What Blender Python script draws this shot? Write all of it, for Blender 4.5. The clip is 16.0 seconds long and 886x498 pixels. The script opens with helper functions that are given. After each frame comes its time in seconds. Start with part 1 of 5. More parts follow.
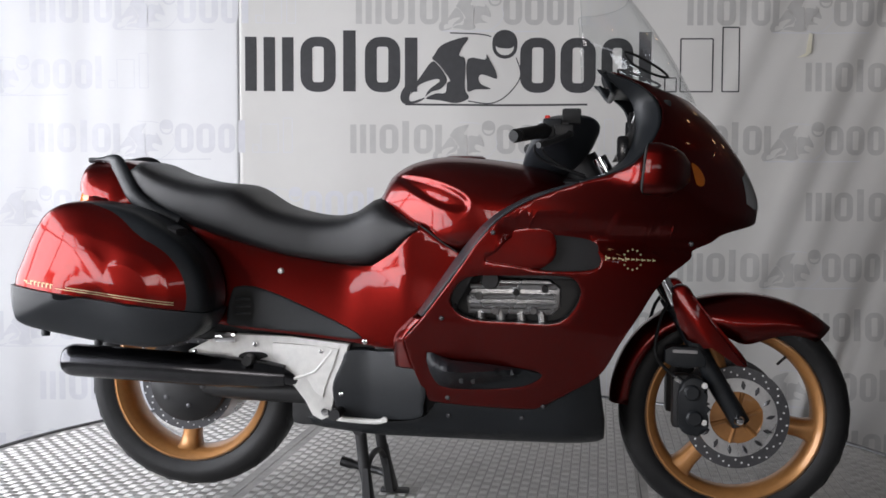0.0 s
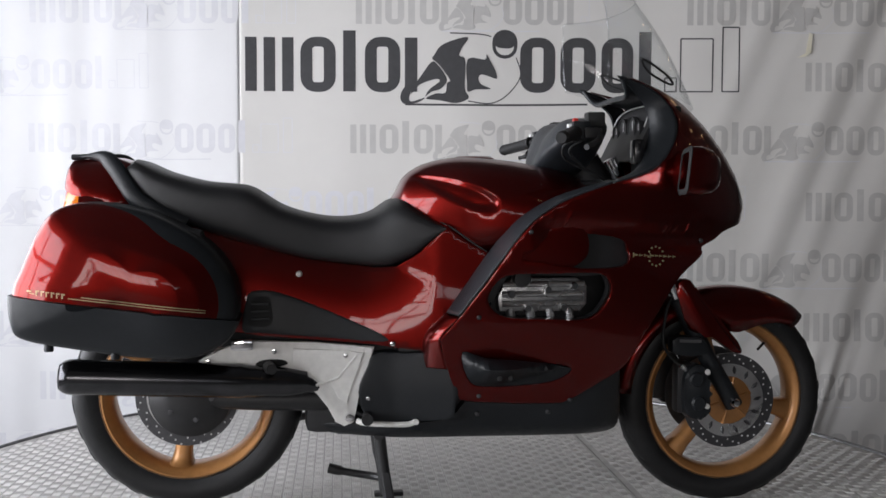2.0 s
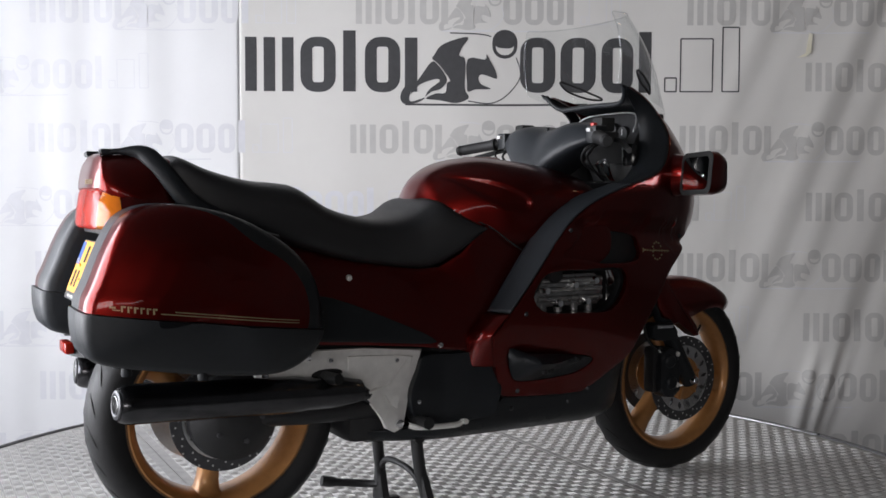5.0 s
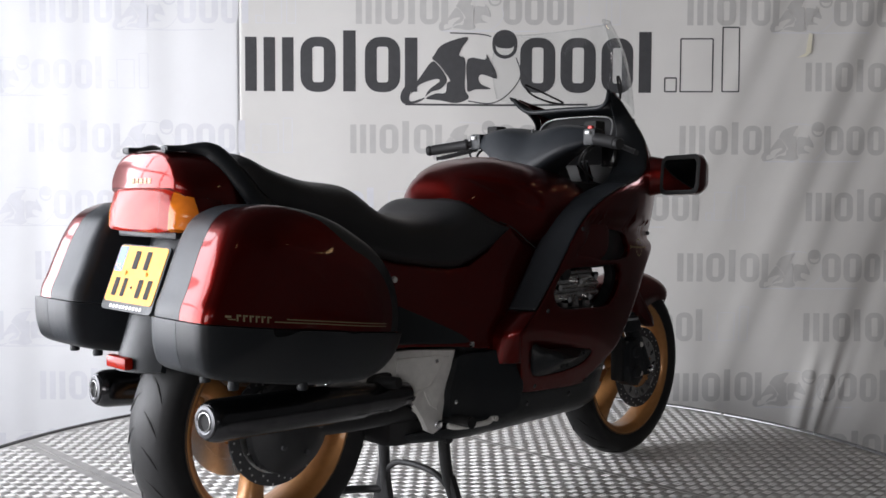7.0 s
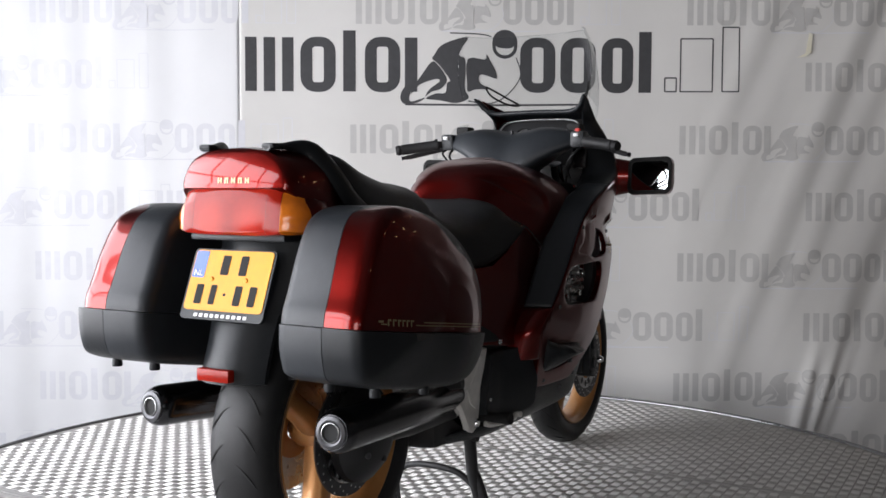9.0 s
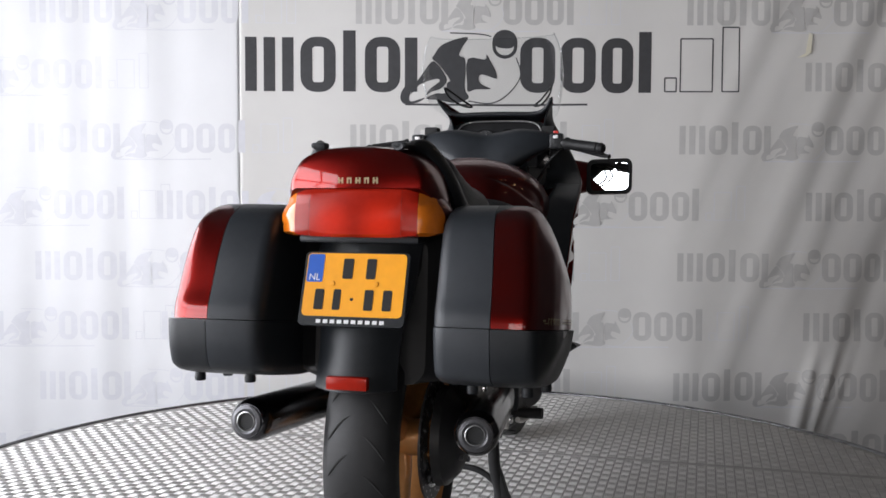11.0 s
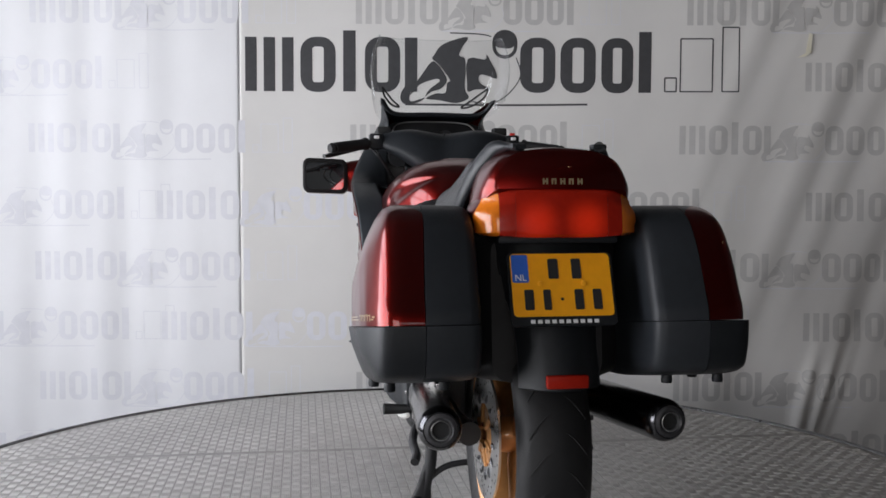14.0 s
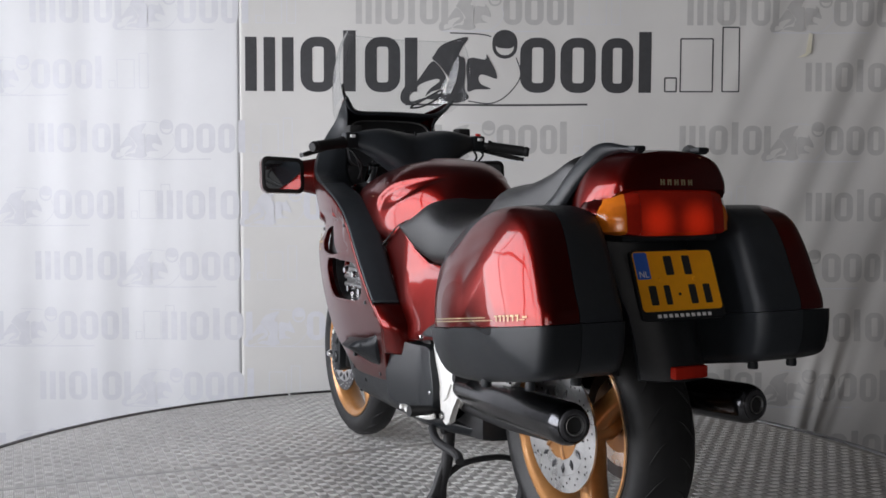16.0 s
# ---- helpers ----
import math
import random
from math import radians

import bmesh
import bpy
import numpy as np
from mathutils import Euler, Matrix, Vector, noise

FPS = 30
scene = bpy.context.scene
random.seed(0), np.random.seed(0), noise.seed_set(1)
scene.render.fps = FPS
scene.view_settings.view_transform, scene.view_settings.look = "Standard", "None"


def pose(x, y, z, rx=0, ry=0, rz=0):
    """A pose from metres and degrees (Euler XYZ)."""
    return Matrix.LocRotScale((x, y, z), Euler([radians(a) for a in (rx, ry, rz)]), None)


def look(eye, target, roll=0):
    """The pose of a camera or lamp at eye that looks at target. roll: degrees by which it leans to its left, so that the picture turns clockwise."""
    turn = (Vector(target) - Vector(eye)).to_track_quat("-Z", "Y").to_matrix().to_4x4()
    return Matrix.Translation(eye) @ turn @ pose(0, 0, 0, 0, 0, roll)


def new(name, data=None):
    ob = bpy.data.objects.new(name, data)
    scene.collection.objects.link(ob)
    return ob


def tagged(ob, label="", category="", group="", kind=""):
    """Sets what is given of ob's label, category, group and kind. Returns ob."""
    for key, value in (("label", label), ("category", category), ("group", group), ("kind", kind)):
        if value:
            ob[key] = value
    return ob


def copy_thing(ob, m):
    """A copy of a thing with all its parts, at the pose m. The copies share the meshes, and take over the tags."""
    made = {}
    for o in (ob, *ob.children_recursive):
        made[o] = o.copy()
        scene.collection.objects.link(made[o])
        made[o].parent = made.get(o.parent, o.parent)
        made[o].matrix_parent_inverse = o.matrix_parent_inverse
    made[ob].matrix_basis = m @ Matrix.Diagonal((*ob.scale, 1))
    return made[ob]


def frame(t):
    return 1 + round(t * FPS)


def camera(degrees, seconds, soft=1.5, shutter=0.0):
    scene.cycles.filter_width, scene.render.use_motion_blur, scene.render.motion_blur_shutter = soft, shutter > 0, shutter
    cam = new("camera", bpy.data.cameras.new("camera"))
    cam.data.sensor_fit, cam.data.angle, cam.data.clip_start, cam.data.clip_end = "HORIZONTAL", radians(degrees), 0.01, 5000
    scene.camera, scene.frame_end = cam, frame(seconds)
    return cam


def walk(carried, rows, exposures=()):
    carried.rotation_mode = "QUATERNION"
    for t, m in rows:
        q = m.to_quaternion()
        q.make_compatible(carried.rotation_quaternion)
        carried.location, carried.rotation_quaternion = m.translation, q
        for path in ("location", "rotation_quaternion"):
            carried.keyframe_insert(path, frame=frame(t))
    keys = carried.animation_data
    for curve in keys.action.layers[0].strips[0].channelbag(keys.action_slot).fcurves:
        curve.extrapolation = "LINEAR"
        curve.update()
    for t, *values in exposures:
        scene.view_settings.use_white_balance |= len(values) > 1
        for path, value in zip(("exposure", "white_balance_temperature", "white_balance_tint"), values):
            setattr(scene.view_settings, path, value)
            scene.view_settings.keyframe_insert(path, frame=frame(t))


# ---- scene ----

# ---- camera and its place ----
cam = camera(48.67, 16.0, soft=1.6)
EYE = (0.0, -2.952, 0.942)
AIM = (0.0087, -1.952, 0.8847)
walk(cam, [(0.0, look(EYE, AIM, 0.2)), (16.0, look(EYE, AIM, 0.2))],
     exposures=[(0.0, -0.02, 6620, 15), (4.0, -0.03, 6620, 15), (8.0, 0.07, 6650, 15), (9.2, 0.08, 6650, 15),
                (12.5, -0.06, 6620, 15), (14.0, -0.22, 6620, 15), (16.0, -0.24, 6620, 15)])

# ---- daylight and exposure ----
world = bpy.data.worlds.new("world")
scene.world = world
world.use_nodes = True
wn = world.node_tree.nodes
sky = wn.new("ShaderNodeTexSky")
sky.sky_type, sky.sun_disc = "NISHITA", False
sky.sun_elevation, sky.sun_rotation = radians(35), radians(250)
world.node_tree.links.new(sky.outputs[0], wn["Background"].inputs[0])
wn["Background"].inputs[1].default_value = 0.08


def window_light(name, x, y, z, rz, wide, high, watts, tint):
    """Sky light that falls in through one band of windows."""
    lamp = bpy.data.lights.new(name, "AREA")
    lamp.shape, lamp.size, lamp.size_y = "RECTANGLE", wide, high
    lamp.energy, lamp.color = watts, tint
    ob = new(name, lamp)
    ob.matrix_world = pose(x, y, z, 90, 0, rz)
    return ob


window_light("window_light_side", -3.55, -1.6, 1.4, -90, 5.6, 2.6, 440, (0.88, 0.94, 1.0))
window_light("window_light_back", -1.45, -11.15, 1.5, 0, 4.0, 1.5, 150, (0.98, 0.96, 0.94))
window_light("window_light_strip", 2.6, -11.15, 1.4, 0, 3.4, 0.4, 14, (0.92, 0.955, 1.0))


# ---- materials ----
def shader(name, colour, rough=0.5, metal=0.0, coat=0.0, grain=0.0, grain_scale=60.0, bump=0.0, bump_scale=200.0,
           spread=0.0, glow=None, glow_strength=0.0, wear=0.0, spec=0.5):
    """A principled surface with variation at two scales."""
    m = bpy.data.materials.new(name)
    m.use_nodes = True
    nt = m.node_tree
    b = nt.nodes["Principled BSDF"]
    b.inputs["Base Color"].default_value = (*colour, 1)
    b.inputs["Roughness"].default_value = rough
    b.inputs["Metallic"].default_value = metal
    b.inputs["Specular IOR Level"].default_value = spec
    b.inputs["Coat Weight"].default_value = coat
    b.inputs["Coat Roughness"].default_value = 0.04
    tc = nt.nodes.new("ShaderNodeTexCoord")
    if grain or wear:
        fine = nt.nodes.new("ShaderNodeTexNoise")
        fine.inputs["Scale"].default_value = grain_scale
        fine.inputs["Detail"].default_value = 6
        broad = nt.nodes.new("ShaderNodeTexNoise")
        broad.inputs["Scale"].default_value = grain_scale / 14
        broad.inputs["Detail"].default_value = 3
        add = nt.nodes.new("ShaderNodeMath")
        add.operation = "ADD"
        for n in (fine, broad):
            nt.links.new(tc.outputs["Object"], n.inputs["Vector"])
        nt.links.new(fine.outputs["Fac"], add.inputs[0])
        nt.links.new(broad.outputs["Fac"], add.inputs[1])
        ramp = nt.nodes.new("ShaderNodeMapRange")
        ramp.inputs["From Min"].default_value, ramp.inputs["From Max"].default_value = 0.7, 1.3
        ramp.inputs["To Min"].default_value, ramp.inputs["To Max"].default_value = 1 - grain, 1 + grain
        nt.links.new(add.outputs[0], ramp.inputs["Value"])
        mix = nt.nodes.new("ShaderNodeVectorMath")
        mix.operation = "SCALE"
        mix.inputs[0].default_value = colour
        nt.links.new(ramp.outputs[0], mix.inputs["Scale"])
        nt.links.new(mix.outputs[0], b.inputs["Base Color"])
        if wear:
            rr = nt.nodes.new("ShaderNodeMapRange")
            rr.inputs["From Min"].default_value, rr.inputs["From Max"].default_value = 0.3, 0.7
            rr.inputs["To Min"].default_value, rr.inputs["To Max"].default_value = max(rough - wear, 0.02), rough + wear
            nt.links.new(broad.outputs["Fac"], rr.inputs["Value"])
            nt.links.new(rr.outputs[0], b.inputs["Roughness"])
    if bump:
        nz = nt.nodes.new("ShaderNodeTexNoise")
        nz.inputs["Scale"].default_value = bump_scale
        nz.inputs["Detail"].default_value = 4
        nt.links.new(tc.outputs["Object"], nz.inputs["Vector"])
        bp = nt.nodes.new("ShaderNodeBump")
        bp.inputs["Strength"].default_value = bump
        bp.inputs["Distance"].default_value = 0.002
        nt.links.new(nz.outputs["Fac"], bp.inputs["Height"])
        nt.links.new(bp.outputs[0], b.inputs["Normal"])
    if glow:
        b.inputs["Emission Color"].default_value = (*glow, 1)
        b.inputs["Emission Strength"].default_value = glow_strength
    return m


def candy(name, colour):
    """Candy red paint: metal flakes under a tinted base and a clear coat."""
    m = shader(name, colour, 0.31, 0.94, 0.55, 0.06, 900.0, 0.0)
    return m


RED = candy("candy_red_paint", (0.125, 0.0038, 0.0022))
PLASTIC = shader("black_grained_plastic", (0.011, 0.0128, 0.015), 0.38, 0, 0, 0.15, 90, 0.25, 900, wear=0.06, spec=0.34)
GREY_PLASTIC = shader("dark_grey_plastic", (0.02, 0.023, 0.027), 0.4, 0, 0, 0.12, 60, 0.2, 900, wear=0.07, spec=0.36)
GLOSS_BLACK = shader("gloss_black", (0.008, 0.008, 0.009), 0.2, 0, 0.3, 0.1, 80, wear=0.06)
VINYL = shader("black_seat_vinyl", (0.015, 0.015, 0.016), 0.4, 0, 0, 0.15, 40, 0.5, 600, wear=0.08)
RUBBER = shader("tyre_rubber", (0.012, 0.012, 0.0125), 0.5, 0, 0, 0.2, 50, 0.3, 400, wear=0.1, spec=0.32)
GOLD = shader("gold_wheel_paint", (0.43, 0.2, 0.066), 0.42, 0.45, 0.4, 0.1, 60, wear=0.08)
STEEL = shader("brake_disc_steel", (0.62, 0.62, 0.62), 0.3, 1.0, 0, 0.1, 120, wear=0.08)
DARK_STEEL = shader("dark_disc_steel", (0.09, 0.09, 0.095), 0.4, 0.8, 0, 0.15, 120, wear=0.08)
ALU = shader("cast_aluminium", (0.74, 0.73, 0.70), 0.42, 0.15, 0, 0.1, 50, 0.3, 500, wear=0.08)
ENGINE = shader("engine_aluminium", (0.42, 0.42, 0.42), 0.33, 0.9, 0, 0.2, 40, 0.3, 300, wear=0.12)
CHROME = shader("chrome", (0.85, 0.85, 0.86), 0.08, 1.0, 0, 0.05, 60, wear=0.04)
PIPE = shader("black_chrome_silencer", (0.075, 0.075, 0.08), 0.24, 1.0, 0.2, 0.2, 30, wear=0.06)
DARK = shader("black_frame_paint", (0.012, 0.012, 0.013), 0.5, 0, 0, 0.2, 60, wear=0.1)
LENS_RED = shader("red_lamp_lens", (0.31, 0.013, 0.005), 0.24, 0, 0.0, 0.1, 90, 0.1, 300, spec=0.25)
LENS_GLOW = shader("lit_red_lamp_lens", (0.31, 0.013, 0.005), 0.24, 0, 0.0, 0.1, 90, glow=(1.0, 0.04, 0.008), glow_strength=0.14, spec=0.25)


def lit_by_bulbs(mat, spots, reach, peak):
    """Two bulbs behind a lens: the glow fades with the distance from each."""
    nt = mat.node_tree
    tc = nt.nodes.new("ShaderNodeTexCoord")
    total = None
    for p in spots:
        far = nt.nodes.new("ShaderNodeVectorMath")
        far.operation = "DISTANCE"
        far.inputs[1].default_value = p
        nt.links.new(tc.outputs["Object"], far.inputs[0])
        fade = nt.nodes.new("ShaderNodeMapRange")
        fade.interpolation_type = "SMOOTHSTEP"
        fade.inputs["From Min"].default_value, fade.inputs["From Max"].default_value = 0.004, reach
        fade.inputs["To Min"].default_value, fade.inputs["To Max"].default_value = peak, 0.0
        nt.links.new(far.outputs["Value"], fade.inputs["Value"])
        add = nt.nodes.new("ShaderNodeMath")
        nt.links.new(fade.outputs[0], add.inputs[0])
        if total is None:
            add.inputs[1].default_value = 0.012
        else:
            nt.links.new(total, add.inputs[1])
        total = add.outputs[0]
    nt.links.new(total, nt.nodes["Principled BSDF"].inputs["Emission Strength"])


lit_by_bulbs(LENS_GLOW, [(-0.31, 0.052, 0.884), (-0.31, -0.052, 0.884)], 0.06, 0.27)
LENS_AMBER = shader("amber_lamp_lens", (0.6, 0.15, 0.01), 0.16, 0, 0.3, 0.1, 90, 0.1, 300)
LENS_CLEAR = shader("clear_lamp_lens", (0.5, 0.52, 0.55), 0.06, 0.3, 0.5, 0.08, 60)
YELLOW = shader("yellow_plate_enamel", (0.88, 0.36, 0.003), 0.5, 0, 0.0, 0.05, 60)
BLUE = shader("blue_plate_enamel", (0.03, 0.12, 0.5), 0.35, 0, 0.2, 0.05, 60)
INK = shader("black_ink", (0.012, 0.012, 0.012), 0.8, 0, 0, 0.1, 60)
PALE_INK = shader("white_ink", (0.75, 0.75, 0.75), 0.4, 0, 0, 0.05, 60)
GOLD_INK = shader("gold_ink", (0.38, 0.28, 0.16), 0.35, 0.5, 0, 0.1, 60)
SWITCH_RED = shader("red_switch_plastic", (0.6, 0.03, 0.02), 0.35, 0, 0, 0.05, 60)
MIRROR = shader("mirror_glass", (0.8, 0.82, 0.82), 0.02, 1.0, 0, 0.01, 20)
PRINT = shader("dark_cloth_print", (0.055, 0.055, 0.058), 0.85, 0, 0, 0.12, 30, 0.3, 900)
PRINT_PALE = shader("pale_cloth_print", (0.52, 0.51, 0.495), 0.85, 0, 0, 0.06, 20, 0.3, 900)
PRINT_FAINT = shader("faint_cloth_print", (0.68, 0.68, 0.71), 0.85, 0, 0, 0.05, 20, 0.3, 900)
# Lighter, bluer than CLOTH: the side cloth's backlight is put into its colour.
SIDE_CLOTH = shader("backlit_white_banner_cloth", (0.75, 0.75, 0.76), 0.85, 0, 0, 0.02, 6, 0.25, 900)
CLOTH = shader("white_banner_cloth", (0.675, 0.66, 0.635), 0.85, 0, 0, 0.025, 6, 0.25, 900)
CREASE_GLINT = shader("pale_crease_glint", (0.8, 0.76, 0.62), 0.3, 0, 0, 0.05, 40)
DECK = shader("aluminium_tread_plate", (0.37, 0.36, 0.345), 0.5, 0.4, 0, 0.22, 24, 0.3, 160, wear=0.12)
BAR = shader("worn_tread_bars", (0.58, 0.57, 0.55), 0.48, 0.4, 0, 0.18, 18, 0.2, 200, wear=0.1)
EDGE = shader("edge_strip_metal", (0.16, 0.16, 0.165), 0.28, 1.0, 0, 0.15, 20, wear=0.1)
CONCRETE = shader("hall_concrete", (0.15, 0.147, 0.143), 0.7, 0, 0, 0.15, 5, 0.3, 60, wear=0.1)
WALL = shader("hall_wall_paint", (0.11, 0.11, 0.11), 0.8, 0, 0, 0.06, 4, 0.2, 80)
CEIL = shader("hall_ceiling_sheet", (0.1, 0.1, 0.1), 0.7, 0, 0, 0.06, 4)
LAMP = shader("lit_lamp_glass", (0.9, 0.8, 0.6), 0.4, glow=(1.0, 0.66, 0.34), glow_strength=9.0)


def clear_screen():
    m = bpy.data.materials.new("clear_windscreen")
    m.use_nodes = True
    nt = m.node_tree
    nt.nodes.remove(nt.nodes["Principled BSDF"])
    out = nt.nodes["Material Output"]
    tr = nt.nodes.new("ShaderNodeBsdfTransparent")
    tr.inputs[0].default_value = (0.93, 0.94, 0.94, 1)
    gl = nt.nodes.new("ShaderNodeBsdfGlossy")
    gl.inputs["Roughness"].default_value = 0.03
    lw = nt.nodes.new("ShaderNodeLayerWeight")
    lw.inputs["Blend"].default_value = 0.5
    pw = nt.nodes.new("ShaderNodeMath")
    pw.operation, pw.inputs[1].default_value = "POWER", 4.0
    nt.links.new(lw.outputs["Facing"], pw.inputs[0])
    fr = nt.nodes.new("ShaderNodeMath")
    fr.operation, fr.inputs[1].default_value, fr.inputs[2].default_value = "MULTIPLY_ADD", 0.7, 0.05
    nt.links.new(pw.outputs[0], fr.inputs[0])
    mx = nt.nodes.new("ShaderNodeMixShader")
    nt.links.new(fr.outputs[0], mx.inputs[0])
    nt.links.new(tr.outputs[0], mx.inputs[1])
    nt.links.new(gl.outputs[0], mx.inputs[2])
    nt.links.new(mx.outputs[0], out.inputs[0])
    return m


SCREEN = clear_screen()


# ---- mesh helpers ----
def part(name, bm, material, parent=None, label="", smooth=35):
    """Links a bmesh as one mesh object, under a thing or a part."""
    bmesh.ops.remove_doubles(bm, verts=bm.verts, dist=0.00005)
    bmesh.ops.recalc_face_normals(bm, faces=bm.faces)
    for f in bm.faces:
        f.smooth = smooth > 0
    for e in bm.edges:
        if len(e.link_faces) == 2 and e.calc_face_angle(0) > radians(smooth):
            e.smooth = False
    me = bpy.data.meshes.new(name)
    bm.to_mesh(me)
    bm.free()
    me.materials.append(material)
    ob = new(name, me)
    if parent:
        ob.parent = parent
    if label:
        tagged(ob, label)
    return ob


def thing(name, label, category, group="", kind="", at=None):
    ob = tagged(new(name), label, category, group, kind)
    ob.empty_display_size = 0.1
    if at is not None:
        ob.matrix_world = at
    return ob


def spline(pts, n=6, closed=False):
    """Points along a smooth curve through pts, of any dimension."""
    p = [np.array(q, float) for q in pts]
    out = []
    k = len(p)
    for i in range(k if closed else k - 1):
        if closed:
            a, b, c, d = p[(i - 1) % k], p[i], p[(i + 1) % k], p[(i + 2) % k]
        else:
            a, b, c, d = p[max(i - 1, 0)], p[i], p[i + 1], p[min(i + 2, k - 1)]
        for j in range(n):
            t = j / n
            out.append(0.5 * (2 * b + (c - a) * t + (2 * a - 5 * b + 4 * c - d) * t * t + (3 * b - a - 3 * c + d) * t ** 3))
    if not closed:
        out.append(p[-1])
    return out


def table_of(pts):
    """A smooth function through (x, value) pairs."""
    fine = spline(pts, 8)
    fx, fy = [q[0] for q in fine], [q[1] for q in fine]
    return lambda x: float(np.interp(x, fx, fy))


def skin(bm, rings, closed=True, caps=True):
    vs = [[bm.verts.new(tuple(q)) for q in r] for r in rings]
    n = len(vs[0])
    for a, b in zip(vs, vs[1:]):
        for i in range(n if closed else n - 1):
            j = (i + 1) % n
            bm.faces.new((a[i], a[j], b[j], b[i]))
    if caps and closed:
        bm.faces.new(vs[0][::-1])
        bm.faces.new(vs[-1])
    return bm


def loft(rings, closed=True, caps=True):
    return skin(bmesh.new(), rings, closed, caps)


def tube(bm, path, r, n=10, caps=True):
    """A round bar along a path; r is one radius or one for each point."""
    p = [Vector(tuple(q)) for q in path]
    rs = r if isinstance(r, (list, tuple)) else [r] * len(p)
    rings = []
    up = None
    for i, q in enumerate(p):
        d = (p[min(i + 1, len(p) - 1)] - p[max(i - 1, 0)]).normalized()
        if up is None:
            up = Vector((0, 0, 1)) if abs(d.z) < 0.9 else Vector((0, 1, 0))
        side = d.cross(up).normalized()
        up = side.cross(d).normalized()
        rings.append([q + (side * math.cos(a) + up * math.sin(a)) * rs[i] for a in [2 * math.pi * k / n for k in range(n)]])
    return skin(bm, rings, True, caps)


def lathe(bm, profile, centre=(0, 0, 0), n=48, axis="Y", closed=False):
    """Turns (radius, along) pairs about an axis."""
    cx, cy, cz = centre
    rings = []
    for r, a in profile:
        ring = []
        for k in range(n):
            w = 2 * math.pi * k / n
            c, s = r * math.cos(w), r * math.sin(w)
            ring.append({"Y": (cx + c, cy + a, cz + s), "X": (cx + a, cy + c, cz + s), "Z": (cx + c, cy + s, cz + a)}[axis])
        rings.append(ring)
    if closed:
        rings.append(rings[0])
    skin(bm, rings, True, False)
    return bm


def box(bm, x, y, z, sx, sy, sz, bevel=0.0, m=None):
    made = bmesh.ops.create_cube(bm, size=1.0, matrix=(m or Matrix()) @ Matrix.Translation((x, y, z)) @ Matrix.Diagonal((sx, sy, sz, 1)))
    if bevel:
        es = list({e for v in made["verts"] for e in v.link_edges})
        bmesh.ops.bevel(bm, geom=es, offset=bevel, segments=2, affect="EDGES", profile=0.6)
    return bm


def plate(bm, outline, y0, y1, bevel=0.0):
    """A flat cut-out of an (x, z) outline between two lateral planes."""
    a = [bm.verts.new((q[0], y0, q[1])) for q in outline]
    b = [bm.verts.new((q[0], y1, q[1])) for q in outline]
    n = len(a)
    faces = [bm.faces.new(a), bm.faces.new(b[::-1])]
    for i in range(n):
        j = (i + 1) % n
        bm.faces.new((a[i], b[i], b[j], a[j]))
    if bevel:
        es = [e for f in faces for e in f.edges]
        bmesh.ops.bevel(bm, geom=es, offset=bevel, segments=2, affect="EDGES", profile=0.6)
    return bm


def edge_distance(p, loops):
    """Distance from each point of p to the nearest outline."""
    best = np.full(len(p), 9.0)
    for loop in loops:
        a = np.array(loop)
        b = np.roll(a, -1, axis=0)
        for u, v in zip(a, b):
            d = v - u
            k = np.clip(((p - u) @ d) / max(d @ d, 1e-12), 0, 1)
            best = np.minimum(best, np.linalg.norm(p - (u + k[:, None] * d), axis=1))
    return best


def panel(outline, surface, side, holes=(), step=0.02, lip=0.012, roll=0.012, keep=None):
    """A body panel: an outline in its own plane, cut into a fine grid, laid on the surface (a, b) -> (x, y, z), with rolled edges."""
    bm = bmesh.new()
    loops = [outline, *holes]
    for loop in loops:
        vs = [bm.verts.new((q[0], 0, q[1])) for q in loop]
        for i in range(len(vs)):
            bm.edges.new((vs[i], vs[(i + 1) % len(vs)]))
    bmesh.ops.triangle_fill(bm, use_beauty=True, use_dissolve=False, edges=bm.edges)
    if roll:
        bmesh.ops.inset_region(bm, faces=bm.faces, thickness=roll * 0.4, use_boundary=True, use_even_offset=False)
    a = np.array(outline)
    lo, hi = a.min(0), a.max(0)
    for axis, no in ((0, (1, 0, 0)), (1, (0, 0, 1))):
        k = lo[axis] + step * 0.5
        while k < hi[axis]:
            co = (k, 0, 0) if axis == 0 else (0, 0, k)
            bmesh.ops.bisect_plane(bm, geom=bm.verts[:] + bm.edges[:] + bm.faces[:], dist=0.0004, plane_co=co, plane_no=no)
            k += step
    p = np.array([(v.co.x, v.co.z) for v in bm.verts])
    d = edge_distance(p, loops)
    rim = [e for e in bm.edges if len(e.link_faces) == 1]
    for v, q, far in zip(bm.verts, p, d):
        x, y, z = surface(q[0], q[1])
        if roll and far < roll * 0.15 and not (keep and keep(q[0], q[1])):
            y -= roll * 0.12
        v.co = (x, side * y, z)
    made = bmesh.ops.extrude_edge_only(bm, edges=rim)["geom"]
    for v in made:
        if isinstance(v, bmesh.types.BMVert):
            v.co.y -= side * min(lip, max(abs(v.co.y) - 0.001, 0))
    return bm


